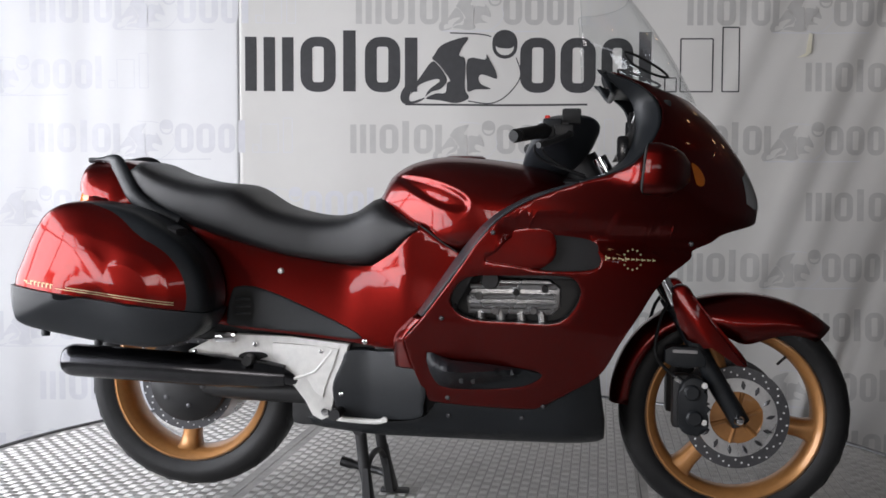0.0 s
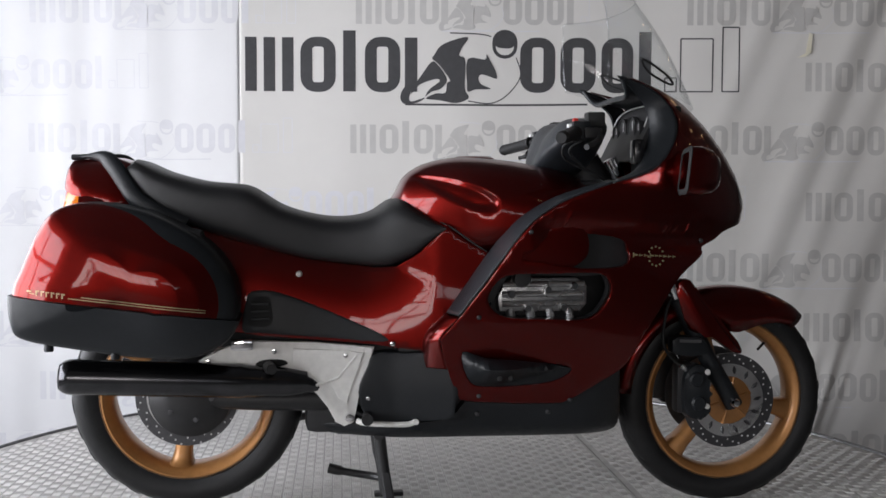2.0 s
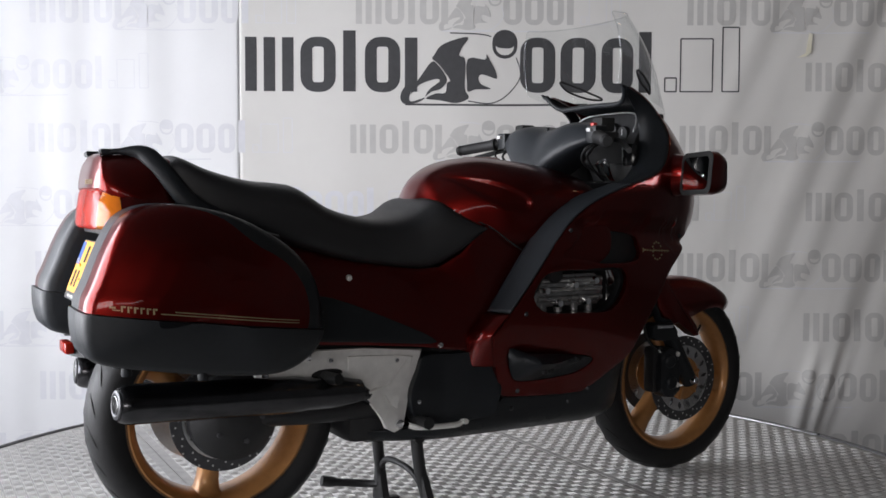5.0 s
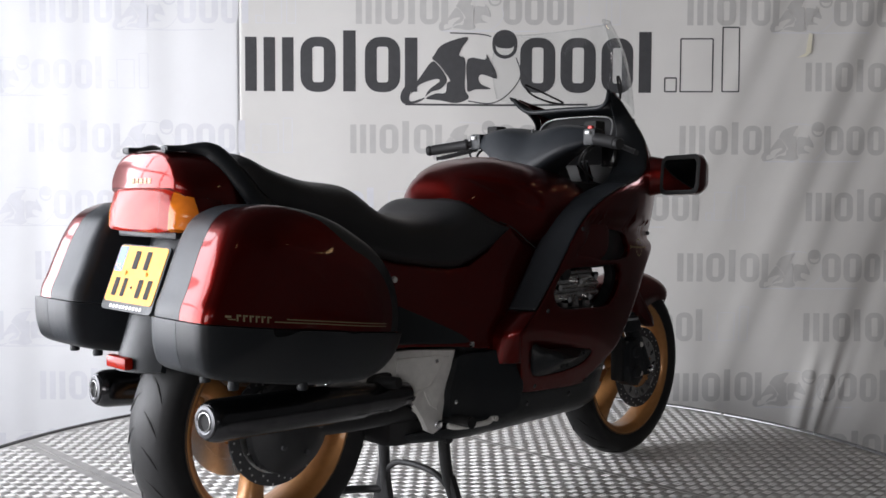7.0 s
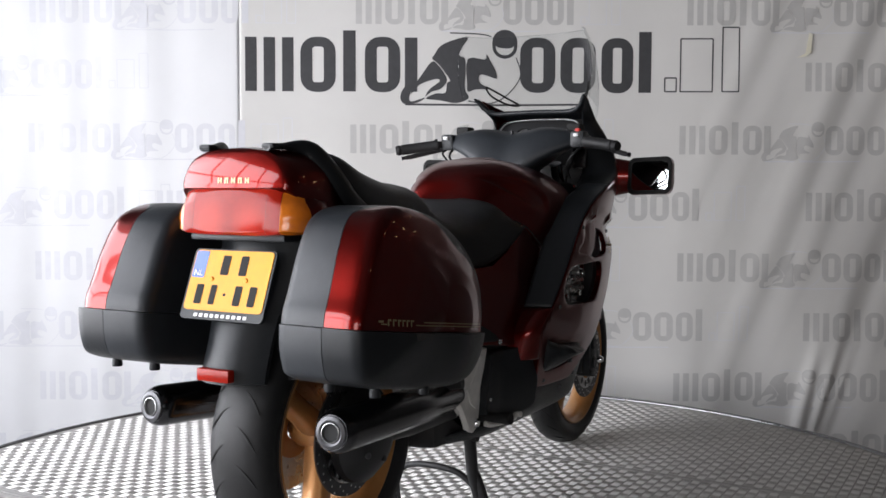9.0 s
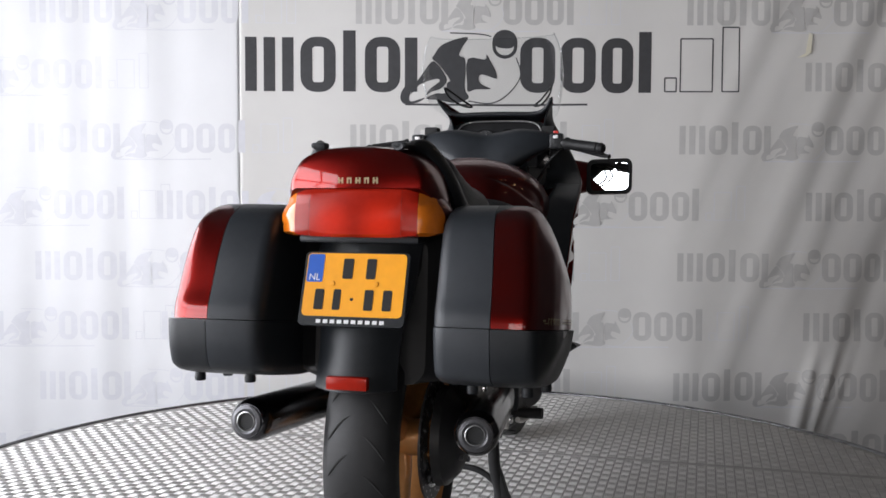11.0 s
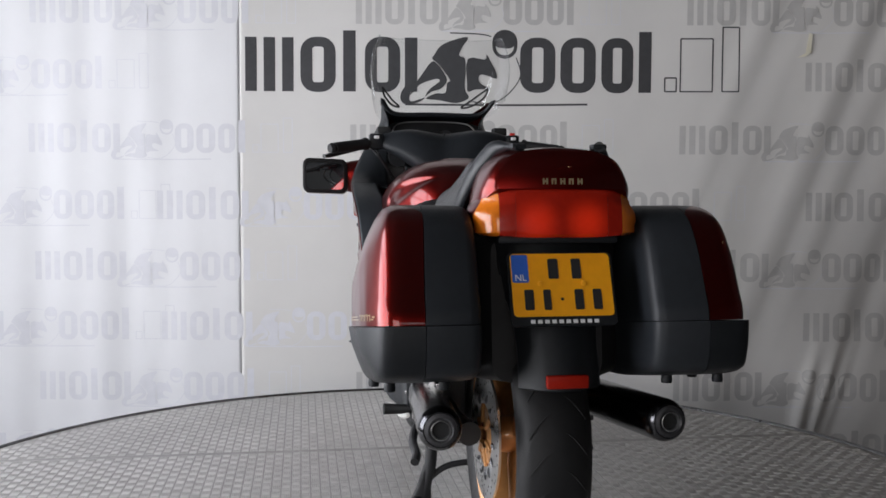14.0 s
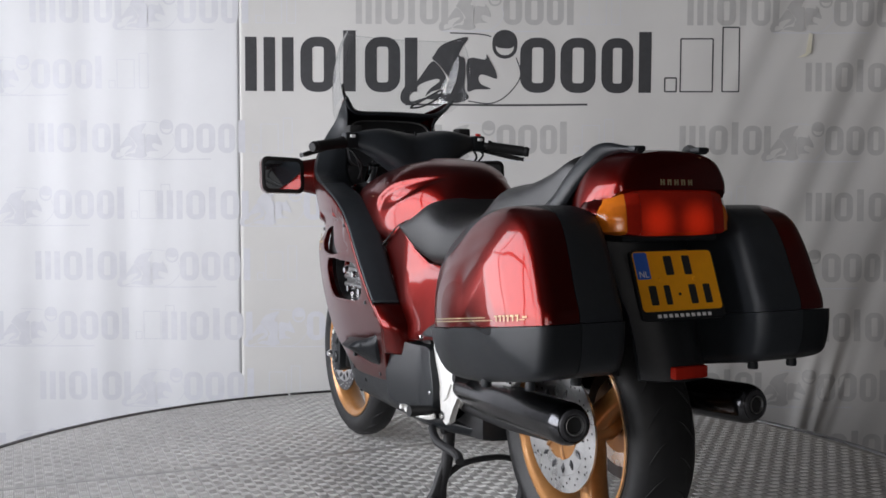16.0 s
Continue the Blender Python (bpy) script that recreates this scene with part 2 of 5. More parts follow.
def superring(x, w, z0, z1, n=28, e=2.6, flat=0.35):
    """A cross-section at x: a superellipse of half-width w between two heights, widest at the share flat of its height."""
    zc = z0 + (z1 - z0) * flat
    out = []
    for k in range(n):
        t = 2 * math.pi * k / n
        c, s = math.cos(t), math.sin(t)
        yy = w * math.copysign(abs(c) ** (2 / e), c)
        zz = math.copysign(abs(s) ** (2 / e), s)
        out.append((x, yy, zc + zz * ((z1 - zc) if s > 0 else (zc - z0))))
    return out


# ---- the hall around the stage ----
def slab(name, x0, x1, y0, y1, z0, z1, mat, label):
    bm = box(bmesh.new(), (x0 + x1) / 2, (y0 + y1) / 2, (z0 + z1) / 2, x1 - x0, y1 - y0, z1 - z0)
    return tagged(part(name, bm, mat, smooth=0), label, name.split("_")[0], kind="structure")


FLOOR_Z = -0.62
slab("floor", -3.7, 7.2, -11.5, 4.2, FLOOR_Z - 0.1, FLOOR_Z, CONCRETE, "bare grey concrete floor of the hall")
slab("ceiling", -3.7, 7.2, -11.5, 4.2, 4.6, 4.75, CEIL, "grey sheet ceiling of the hall")
slab("wall_north", -3.7, 7.2, 4.0, 4.2, FLOOR_Z, 4.6, WALL, "plain grey painted wall behind the banner")
slab("wall_east", 7.0, 7.2, -11.3, 4.0, FLOOR_Z, 4.6, WALL, "plain grey painted hall wall")


def window_wall(name, along, fixed, lo, hi, w0, w1, sill, head, count):
    """A wall with one band of tall windows; along is the axis that it runs on."""
    def put(bm, a0, a1, z0, z1, d0, d1):
        if along == "y":
            return box(bm, fixed + (d0 + d1) / 2, (a0 + a1) / 2, (z0 + z1) / 2, d1 - d0, a1 - a0, z1 - z0)
        return box(bm, (a0 + a1) / 2, fixed + (d0 + d1) / 2, (z0 + z1) / 2, a1 - a0, d1 - d0, z1 - z0)
    bm = bmesh.new()
    put(bm, lo, hi, FLOOR_Z, sill, 0, 0.2)
    put(bm, lo, hi, head, 4.6, 0, 0.2)
    put(bm, lo, w0, sill, head, 0, 0.2)
    put(bm, w1, hi, sill, head, 0, 0.2)
    wall = tagged(part(name, bm, WALL, smooth=0), "plain grey wall with a band of windows", "wall", kind="structure")
    step = (w1 - w0) / count
    for i in range(count + 1):
        part("mullion", put(bmesh.new(), w0 + i * step - 0.04, w0 + i * step + 0.04, sill, head, 0.22, 0.28), DARK, wall, smooth=0)
    if along == "x":
        for i in range(6):
            part("mullion", put(bmesh.new(), 0.9 + 0.68 * i - 0.04, 0.9 + 0.68 * i + 0.04, 1.15, 1.65, 0.22, 0.28), DARK, wall, smooth=0)
    part("transom", put(bmesh.new(), w0, w1, sill + 0.62 * (head - sill), sill + 0.62 * (head - sill) + 0.07, 0.22, 0.28), DARK, wall, smooth=0)
    return wall


window_wall("wall_west", "y", -3.8, -11.3, 4.0, -4.45, 1.25, 0.05, 2.75, 5)
window_wall("wall_south", "x", -11.4, -3.6, 7.0, -3.5, 0.6, 0.7, 2.3, 7)


def hall_lamp():
    """A small round hall lamp under the ceiling."""
    lamp = thing("hall_lamp", "small round warm hall lamp under the ceiling", "lamp", "hall lamps")
    bm = bmesh.new()
    lathe(bm, [(0.0, 0.0), (0.03, 0.0), (0.05, -0.1), (0.11, -0.2), (0.115, -0.21), (0.1, -0.2), (0.0, -0.12)], n=20, axis="Z")
    part("shade", bm, DARK, lamp)
    part("cord", tube(bmesh.new(), [(0, 0, 0), (0, 0, 1.0)], 0.006, 6), DARK, lamp)
    bm = bmesh.new()
    lathe(bm, [(0.0, -0.215), (0.05, -0.21), (0.085, -0.19), (0.0, -0.17)], n=16, axis="Z")
    part("bulb", bm, LAMP, lamp)
    return lamp


first = hall_lamp()
first.matrix_world = pose(3.5, 0.6, 3.6)
for lx, ly, lz in ((4.7, 1.7, 3.6), (5.6, 0.3, 3.6), (4.3, -1.2, 3.6), (6.3, 2.4, 3.6), (3.6, 2.9, 3.6), (2.4, -4.6, 3.6), (5.2, 3.2, 3.6)):
    copy_thing(first, pose(lx, ly, lz))

# ---- the banner ----
UNIT = 0.00306          # one step of the print's layout
BACK_Y = 2.35


def layout(u, v):
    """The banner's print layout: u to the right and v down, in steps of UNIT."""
    return ((u - 784) * UNIT + 0.046, 0.942 - (v - 342) * UNIT)


def drape(x, z):
    """How far the cloth hangs in front of its plane: soft upright folds, and slanting ones where it is gathered."""
    y = 0.006 * math.sin(x * 4.1 + 0.5 * z) + 0.003 * math.sin(x * 9.7 - 0.8 * z + 1.0)
    g = min(max((x - 1.15) / 0.9, 0), 1)
    q = x - 0.36 * z
    y += g * (0.0048 * math.sin(q * 13.0) + 0.0038 * math.sin(q * 24.0 + 1.2 + 0.8 * math.sin(2.0 * z)) + 0.0036 * abs(math.sin(q * 17.0 - 0.6 * z)))
    g = min(max((-0.9 - x) / 0.8, 0), 1)
    y += g * (0.005 * math.sin((x + 0.15 * z) * 13.0) + 0.003 * math.sin(x * 27.0 - z))
    y += 0.02 * math.exp(-((z + 0.1) / 0.35) ** 2) * math.sin(x * 6.0 + 2.0 * z) * min(max((x - 0.6) / 0.8, 0), 1)
    # two sharp pinched creases near the floor
    for dx, lean, amp in ((2.03, 0.2, 0.022), (2.13, 0.26, 0.026), (2.2, 0.3, 0.014)):
        y += amp * math.exp(-((x - dx - lean * (z + 0.15)) / 0.028) ** 2) * math.exp(-((z + 0.22) / 0.3) ** 2)
    return y


def cloth(name, x0, x1, z0, z1, dy, step, mat, label):
    nx, nz = int((x1 - x0) / step), int((z1 - z0) / (step * 2))
    verts, faces = [], []
    for j in range(nz + 1):
        for i in range(nx + 1):
            x, z = x0 + (x1 - x0) * i / nx, z0 + (z1 - z0) * j / nz
            verts.append((x, BACK_Y + dy - drape(x, z), z))
    for j in range(nz):
        for i in range(nx):
            a = j * (nx + 1) + i
            faces.append((a, a + 1, a + nx + 2, a + nx + 1))
    me = bpy.data.meshes.new(name)
    me.from_pydata(verts, [], faces)
    me.polygons.foreach_set("use_smooth", [True] * len(faces))
    me.materials.append(mat)
    ob = new(name, me)
    sol = ob.modifiers.new("thickness", "SOLIDIFY")
    sol.thickness, sol.offset = 0.002, 1.0
    return tagged(ob, label, "banner", kind="structure")


SPLIT = layout(427, 0)[0]
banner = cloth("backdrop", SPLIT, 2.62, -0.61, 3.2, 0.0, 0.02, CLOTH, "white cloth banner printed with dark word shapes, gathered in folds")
side_banner = cloth("backdrop_side", -3.4, SPLIT - 0.0005, -0.61, 3.2, 0.0, 0.02, SIDE_CLOTH, "white cloth banner, backlight put into its colour, with faint printed word shapes")


def ring_shape(u0, v0, u1, v1, stroke, r, n=5):
    """Outer and inner outlines of a rounded ring."""
    def rounded(a0, b0, a1, b1, q):
        out = []
        for cu, cv, w in ((a1 - q, b1 - q, 0), (a0 + q, b1 - q, 90), (a0 + q, b0 + q, 180), (a1 - q, b0 + q, 270)):
            for k in range(n + 1):
                t = radians(w + 90 * k / n)
                out.append((cu + q * math.cos(t), cv + q * math.sin(t)))
        return out
    return rounded(u0, v0, u1, v1, r), rounded(u0 + stroke[0], v0 + stroke[1], u1 - stroke[0], v1 - stroke[1], max(r - stroke[0], 1.0))


def lay(bm, quad, lift=0.003):
    """Lays a polygon of layout points on the cloth."""
    vs = []
    for u, v in quad:
        x, z = layout(u, v)
        vs.append(bm.verts.new((x, BACK_Y - drape(x, z) - lift, z)))
    try:
        bm.faces.new(vs)
    except ValueError:
        pass


def bar(bm, u0, v0, u1, v1, slices=6, lift=0.003):
    for i in range(slices):
        a, b = v0 + (v1 - v0) * i / slices, v0 + (v1 - v0) * (i + 1) / slices
        lay(bm, [(u0, a), (u1, a), (u1, b), (u0, b)], lift)


def ring(bm, u0, v0, u1, v1, su, sv, r):
    o, i = ring_shape(u0, v0, u1, v1, (su, sv), r)
    k = len(o)
    for a in range(k):
        b = (a + 1) % k
        lay(bm, [o[a], o[b], i[b], i[a]])


def blob(bm, pts, lift=0.003):
    """A filled smooth shape."""
    fine = spline(pts, 5, True)
    c = sum(fine) / len(fine)
    for a, b in zip(fine, fine[1:] + fine[:1]):
        for s0, s1 in ((0, 0.5), (0.5, 1.0)):
            q = [c + (a - c) * s0, c + (a - c) * s1, c + (b - c) * s1, c + (b - c) * s0]
            lay(bm, q[1:] if s0 == 0 else q, lift)


def line(bm, pts, w):
    """A thin drawn line."""
    fine = spline(pts, 5)
    for a, b in zip(fine, fine[1:]):
        d = (b - a) / (np.linalg.norm(b - a) + 1e-9)
        n = np.array((-d[1], d[0])) * w / 2
        lay(bm, [a + n, b + n, b - n, a - n])


def cut_shape(pts, step=14.0):
    """A flat outline cut into small faces, so that it can follow the folds."""
    bm = bmesh.new()
    vs = [bm.verts.new((q[0], 0, q[1])) for q in spline(pts, 3, True)]
    for i in range(len(vs)):
        bm.edges.new((vs[i], vs[(i + 1) % len(vs)]))
    bmesh.ops.triangle_fill(bm, use_beauty=True, use_dissolve=False, edges=bm.edges)
    for axis, no in ((0, (1, 0, 0)), (2, (0, 0, 1))):
        vals = [v.co[axis] for v in bm.verts]
        k = min(vals) + step
        while k < max(vals):
            bmesh.ops.bisect_plane(bm, geom=bm.verts[:] + bm.edges[:] + bm.faces[:], dist=0.01, plane_co=(k, 0, 0) if axis == 0 else (0, 0, k), plane_no=no)
            k += step
    faces = [[(v.co.x, v.co.z) for v in f.verts] for f in bm.faces]
    bm.free()
    return faces


FIGURE = [cut_shape([(340, 45), (352, 28), (375, 18), (396, 13), (399, 17), (390, 30), (384, 45), (394, 50), (395, 75), (394, 95), (396, 108), (401, 119), (380, 128),
                     (350, 123), (326, 120), (343, 111), (360, 110), (363, 93), (368, 90), (365, 82), (348, 60), (337, 51)]),
          cut_shape([(399, 51), (429, 52), (432, 43), (439, 55), (448, 72), (450, 85), (436, 81), (423, 78), (418, 85), (423, 95), (440, 103), (413, 104), (400, 108), (398, 93)]),
          cut_shape([(319, 78), (336, 56), (347, 61), (362, 83), (360, 95), (350, 104), (336, 108), (325, 116), (333, 103), (350, 90), (343, 86), (316, 95), (300, 112), (308, 94)]),
          cut_shape([(286, 103), (281, 118), (287, 129), (300, 129), (314, 126), (325, 118), (312, 122), (299, 125), (297, 116), (303, 104), (312, 92), (300, 92)])]


def word(u, v, k, part_of, dark, pale, outline):
    """One printed word shape: plain bars and rings with a figure shape between them; k scales it."""
    def m(a):
        return u + a * k
    def h(a):
        return v + a * k
    bm = bmesh.new()
    for a in (10, 42, 74):
        bar(bm, m(a), h(14), m(a + 20), h(108))
    bar(bm, m(181), h(2), m(203), h(108))
    bar(bm, m(289), h(14), m(311), h(108))
    bar(bm, m(700), h(2), m(722), h(108))
    for a in (106, 219, 491, 562):
        ring(bm, m(a), h(13), m(a + 62), h(109), 21 * k, 17 * k, 26 * k)
    ring(bm, m(634), h(13), m(690), h(109), 20 * k, 17 * k, 24 * k)
    part("printed_word", bm, dark, part_of, smooth=0)
    bm = bmesh.new()
    for piece in FIGURE:
        for face in piece:
            lay(bm, [(m(p), h(q)) for p, q in face], 0.0045)
    ring(bm, m(442), h(0), m(486), h(50), 6 * k, 6 * k, 21 * k)
    blob(bm, [(m(446), h(14)), (m(464), h(2)), (m(482), h(12)), (m(478), h(30)), (m(460), h(32)), (m(448), h(28))], 0.0035)
    part("printed_figure", bm, pale, part_of, smooth=0)
    bm = bmesh.new()
    line(bm, [(m(368), h(6)), (m(420), h(8)), (m(440), h(12))], 2.2 * k)
    line(bm, [(m(484), h(48)), (m(492), h(80)), (m(470), h(112)), (m(440), h(128)), (m(400), h(124))], 2.0 * k)
    line(bm, [(m(290), h(130)), (m(450), h(131)), (m(610), h(129))], 3.4 * k)
    for u0, v0, u1, v1 in ((746, 82, 766, 106), (773, 14, 829, 106), (846, -6, 875, 106)):
        line(bm, [(m(u0), h(v0)), (m(u1), h(v0))], 2.4 * k)
        line(bm, [(m(u1), h(v0)), (m(u1), h(v1))], 2.4 * k)
        line(bm, [(m(u1), h(v1)), (m(u0), h(v1))], 2.4 * k)
        line(bm, [(m(u0), h(v1)), (m(u0), h(v0))], 2.4 * k)
    part("printed_outline", bm, outline, part_of, smooth=0)


word(427, 57, 1.0, banner, PRINT, PRINT, PRINT)
for row, (top, starts) in enumerate(((-10, (57, 625, 1205)), (104, (-200, 1415)), (215, (50, 615, 1195)), (332, (-165, 275, 850, 1421)),
                                    (440, (57, 630, 1195)), (546, (-160, 280, 860, 1421)), (654, (62, 625, 1190)), (764, (-160, 285, 860, 1421)))):
    for u in starts:
        # On the side cloth the ink is lightened too, to suit its painted backlight.
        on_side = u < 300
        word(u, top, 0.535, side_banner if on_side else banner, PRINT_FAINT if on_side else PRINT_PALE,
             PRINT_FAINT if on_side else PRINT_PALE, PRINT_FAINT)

# Pale strip laid on the cloth: the light caught by a small crease, as colour.
bm = bmesh.new()
lay(bm, [(1404, 103), (1418, 96), (1424, 60), (1430, 62), (1428, 94), (1418, 101)], 0.012)
part("crease_glint", bm, CREASE_GLINT, banner, "pale strip painted for the light on a crease", 0)

# ---- the turntable ----
TABLE_R = 1.715
turntable = thing("turntable", "round motor turntable covered with worn aluminium tread plate", "turntable")


def deck_plate(x0, x1, label):
    """One strip of the round deck, between two seams."""
    bm = bmesh.new()
    bmesh.ops.create_circle(bm, cap_ends=True, segments=160, radius=TABLE_R - 0.012)
    for co, no in (((x0, 0, 0), (-1, 0, 0)), ((x1, 0, 0), (1, 0, 0))):
        bmesh.ops.bisect_plane(bm, geom=bm.verts[:] + bm.edges[:] + bm.faces[:], plane_co=co, plane_no=no, clear_outer=True)
    low = bmesh.ops.extrude_face_region(bm, geom=bm.faces[:])["geom"]
    for v in low:
        if isinstance(v, bmesh.types.BMVert):
            v.co.z -= 0.006
    return part("deck_plate", bm, DECK, turntable, label, smooth=30)


SEAMS = (-1.75, -0.62, 0.63, 1.75)
for a, b in zip(SEAMS, SEAMS[1:]):
    deck_plate(a + 0.0015, b - 0.0015, "aluminium tread plate")
bm = bmesh.new()
lathe(bm, [(0.0, -0.0065), (TABLE_R - 0.03, -0.0065), (TABLE_R - 0.03, -0.11), (0.0, -0.11)], n=96, axis="Z")
part("drum", bm, DARK, turntable, "black steel drum under the deck")
for k in range(6):
    bm = bmesh.new()
    w0, w1 = radians(60 * k + 0.15), radians(60 * k + 59.85)
    path = [(TABLE_R * math.cos(w0 + (w1 - w0) * i / 24), TABLE_R * math.sin(w0 + (w1 - w0) * i / 24), -0.003) for i in range(25)]
    tube(bm, path, 0.011, 10)
    part("edge_strip", bm, EDGE, turntable, "bent aluminium edge strip")
bm = bmesh.new()
lathe(bm, [(0.0, -0.11), (1.2, -0.11), (1.25, FLOOR_Z - 0.005), (0.0, FLOOR_Z - 0.005)], n=64, axis="Z")
part("foot_ring", bm, DARK, turntable, "black base ring")


def tread_bar():
    """Short raised bars, five to a cell, with the direction changing from cell to cell."""
    cell, verts, faces = 0.031, [], []
    n = int(TABLE_R / cell) + 1
    for i in range(-n, n):
        for j in range(-n, n):
            cx, cy = (i + 0.5) * cell, (j + 0.5) * cell
            if cx * cx + cy * cy > (TABLE_R - 0.035) ** 2 or min(abs(cx - s) for s in SEAMS) < 0.016:
                continue
            flip = (i + j) % 2
            for k in range(5):
                o = (k - 2) * 0.0058
                L = 0.0138
                for p, q, h in ((L, 0.0021, -0.0004), (L * 0.74, 0.001, 0.0014)):
                    for su, sv in ((-1, -1), (1, -1), (1, 1), (-1, 1)):
                        a, b = su * p, o + sv * q
                        verts.append((cx + (a if flip else b), cy + (b if flip else a), h))
                s = len(verts) - 8
                faces += [(s, s + 1, s + 5, s + 4), (s + 1, s + 2, s + 6, s + 5), (s + 2, s + 3, s + 7, s + 6), (s + 3, s, s + 4, s + 7), (s + 4, s + 5, s + 6, s + 7)]
    me = bpy.data.meshes.new("tread_bar")
    me.from_pydata(verts, [], faces)
    me.materials.append(BAR)
    ob = new("tread_bar", me)
    ob.parent = turntable
    return tagged(ob, "rows of short raised tread bars", kind="stuff")


tread_bar()


# ---- the motorcycle: x forward from the rear axle, y to its left, z up ----
motorcycle = thing("motorcycle", "dark candy-red touring motorcycle with panniers on its centre stand", "motorcycle")
HALF = table_of([(0.2, 0.185), (0.26, 0.195), (0.36, 0.224), (0.5, 0.265), (0.62, 0.288), (0.75, 0.3), (0.85, 0.305), (1.0, 0.312), (1.1, 0.285), (1.2, 0.235), (1.27, 0.2), (1.35, 0.17)])
FRONT = table_of([(0.2, 1.72), (0.7, 1.72), (0.8, 1.625), (0.87, 1.638), (0.93, 1.638), (1.03, 1.594), (1.127, 1.523), (1.184, 1.465), (1.27, 1.37), (1.35, 1.27)])
START = table_of([(0.2, 0.95), (0.8, 0.95), (1.0, 1.1), (1.15, 1.18), (1.27, 1.18), (1.35, 1.1)])


def fairing_at(a, z):
    """The fairing's outside: a runs back from the widest place, or forward round the nose (0 to 90 degrees as 0 to 1.5708)."""
    w, xf, x0 = HALF(z), FRONT(z), START(z)
    if a <= 0:
        return (x0 + a * 0.6, w, z)
    a = min(a, math.pi / 2)
    return (x0 + (xf - x0) * math.sin(a), w * max(math.cos(a), 0) ** 1.15, z)


def to_plan(x, z):
    xf, x0 = FRONT(z), START(z)
    return ((x - x0) / 0.6, z) if x <= x0 else (math.asin(min((x - x0) / (xf - x0), 1.0)), z)


def fairing_y(x, z):
    return fairing_at(*to_plan(x, z))[1]


def plan(pts):
    return [np.array(to_plan(x, z)) for x, z in pts]


def both(make):
    """Makes a part for the bike's right (-1) and left (1) side."""
    return [make(s) for s in (-1, 1)]


REAR_EDGE = [(0.688, 0.554), (0.745, 0.619), (0.833, 0.737), (0.921, 0.853), (0.987, 0.905), (1.06, 0.939), (1.148, 0.969), (1.222, 0.99),
             (1.284, 1.02), (1.335, 1.081), (1.358, 1.136), (1.345, 1.193), (1.291, 1.235), (1.226, 1.261)]
LOW_EDGE = [(1.553, 0.84), (1.495, 0.812), (1.441, 0.783), (1.366, 0.716), (1.298, 0.613), (1.254, 0.544), (1.208, 0.466), (1.136, 0.418),
            (1.053, 0.371), (1.015, 0.363), (0.9, 0.366), (0.769, 0.376), (0.741, 0.396), (0.703, 0.491)]
VENT_HIGH = [(0.905, 0.768), (0.935, 0.79), (0.988, 0.835), (1.07, 0.835), (1.16, 0.825), (1.196, 0.808), (1.202, 0.778), (1.185, 0.745), (1.064, 0.741), (0.965, 0.757)]
VENT_MID = [(0.815, 0.672), (0.859, 0.722), (0.98, 0.728), (1.109, 0.728), (1.147, 0.707), (1.149, 0.662), (1.097, 0.604), (0.98, 0.604), (0.868, 0.61), (0.824, 0.635)]
VENT_LOW = [(0.748, 0.517), (0.813, 0.499), (0.93, 0.487), (1.045, 0.469), (1.04, 0.444), (0.967, 0.421), (0.814, 0.416), (0.768, 0.44)]


def dished(a, z):
    """The fairing's skin with its pressed line under the mirror and the hollow below it."""
    x, y, zz = fairing_at(a, z)
    line_z = 0.868 - 0.10 * max(x - 1.05, 0) ** 1.3
    d = zz - line_z
    fade = min(max((x - 0.93) / 0.05, 0), 1) * min(max((1.5 - x) / 0.15, 0), 1)
    if d < 0:
        y -= fade * 0.014 * math.exp(-((d + 0.028) / 0.03) ** 2)
    else:
        y += fade * 0.004 * math.exp(-(d / 0.02) ** 2)
    return x, y, zz


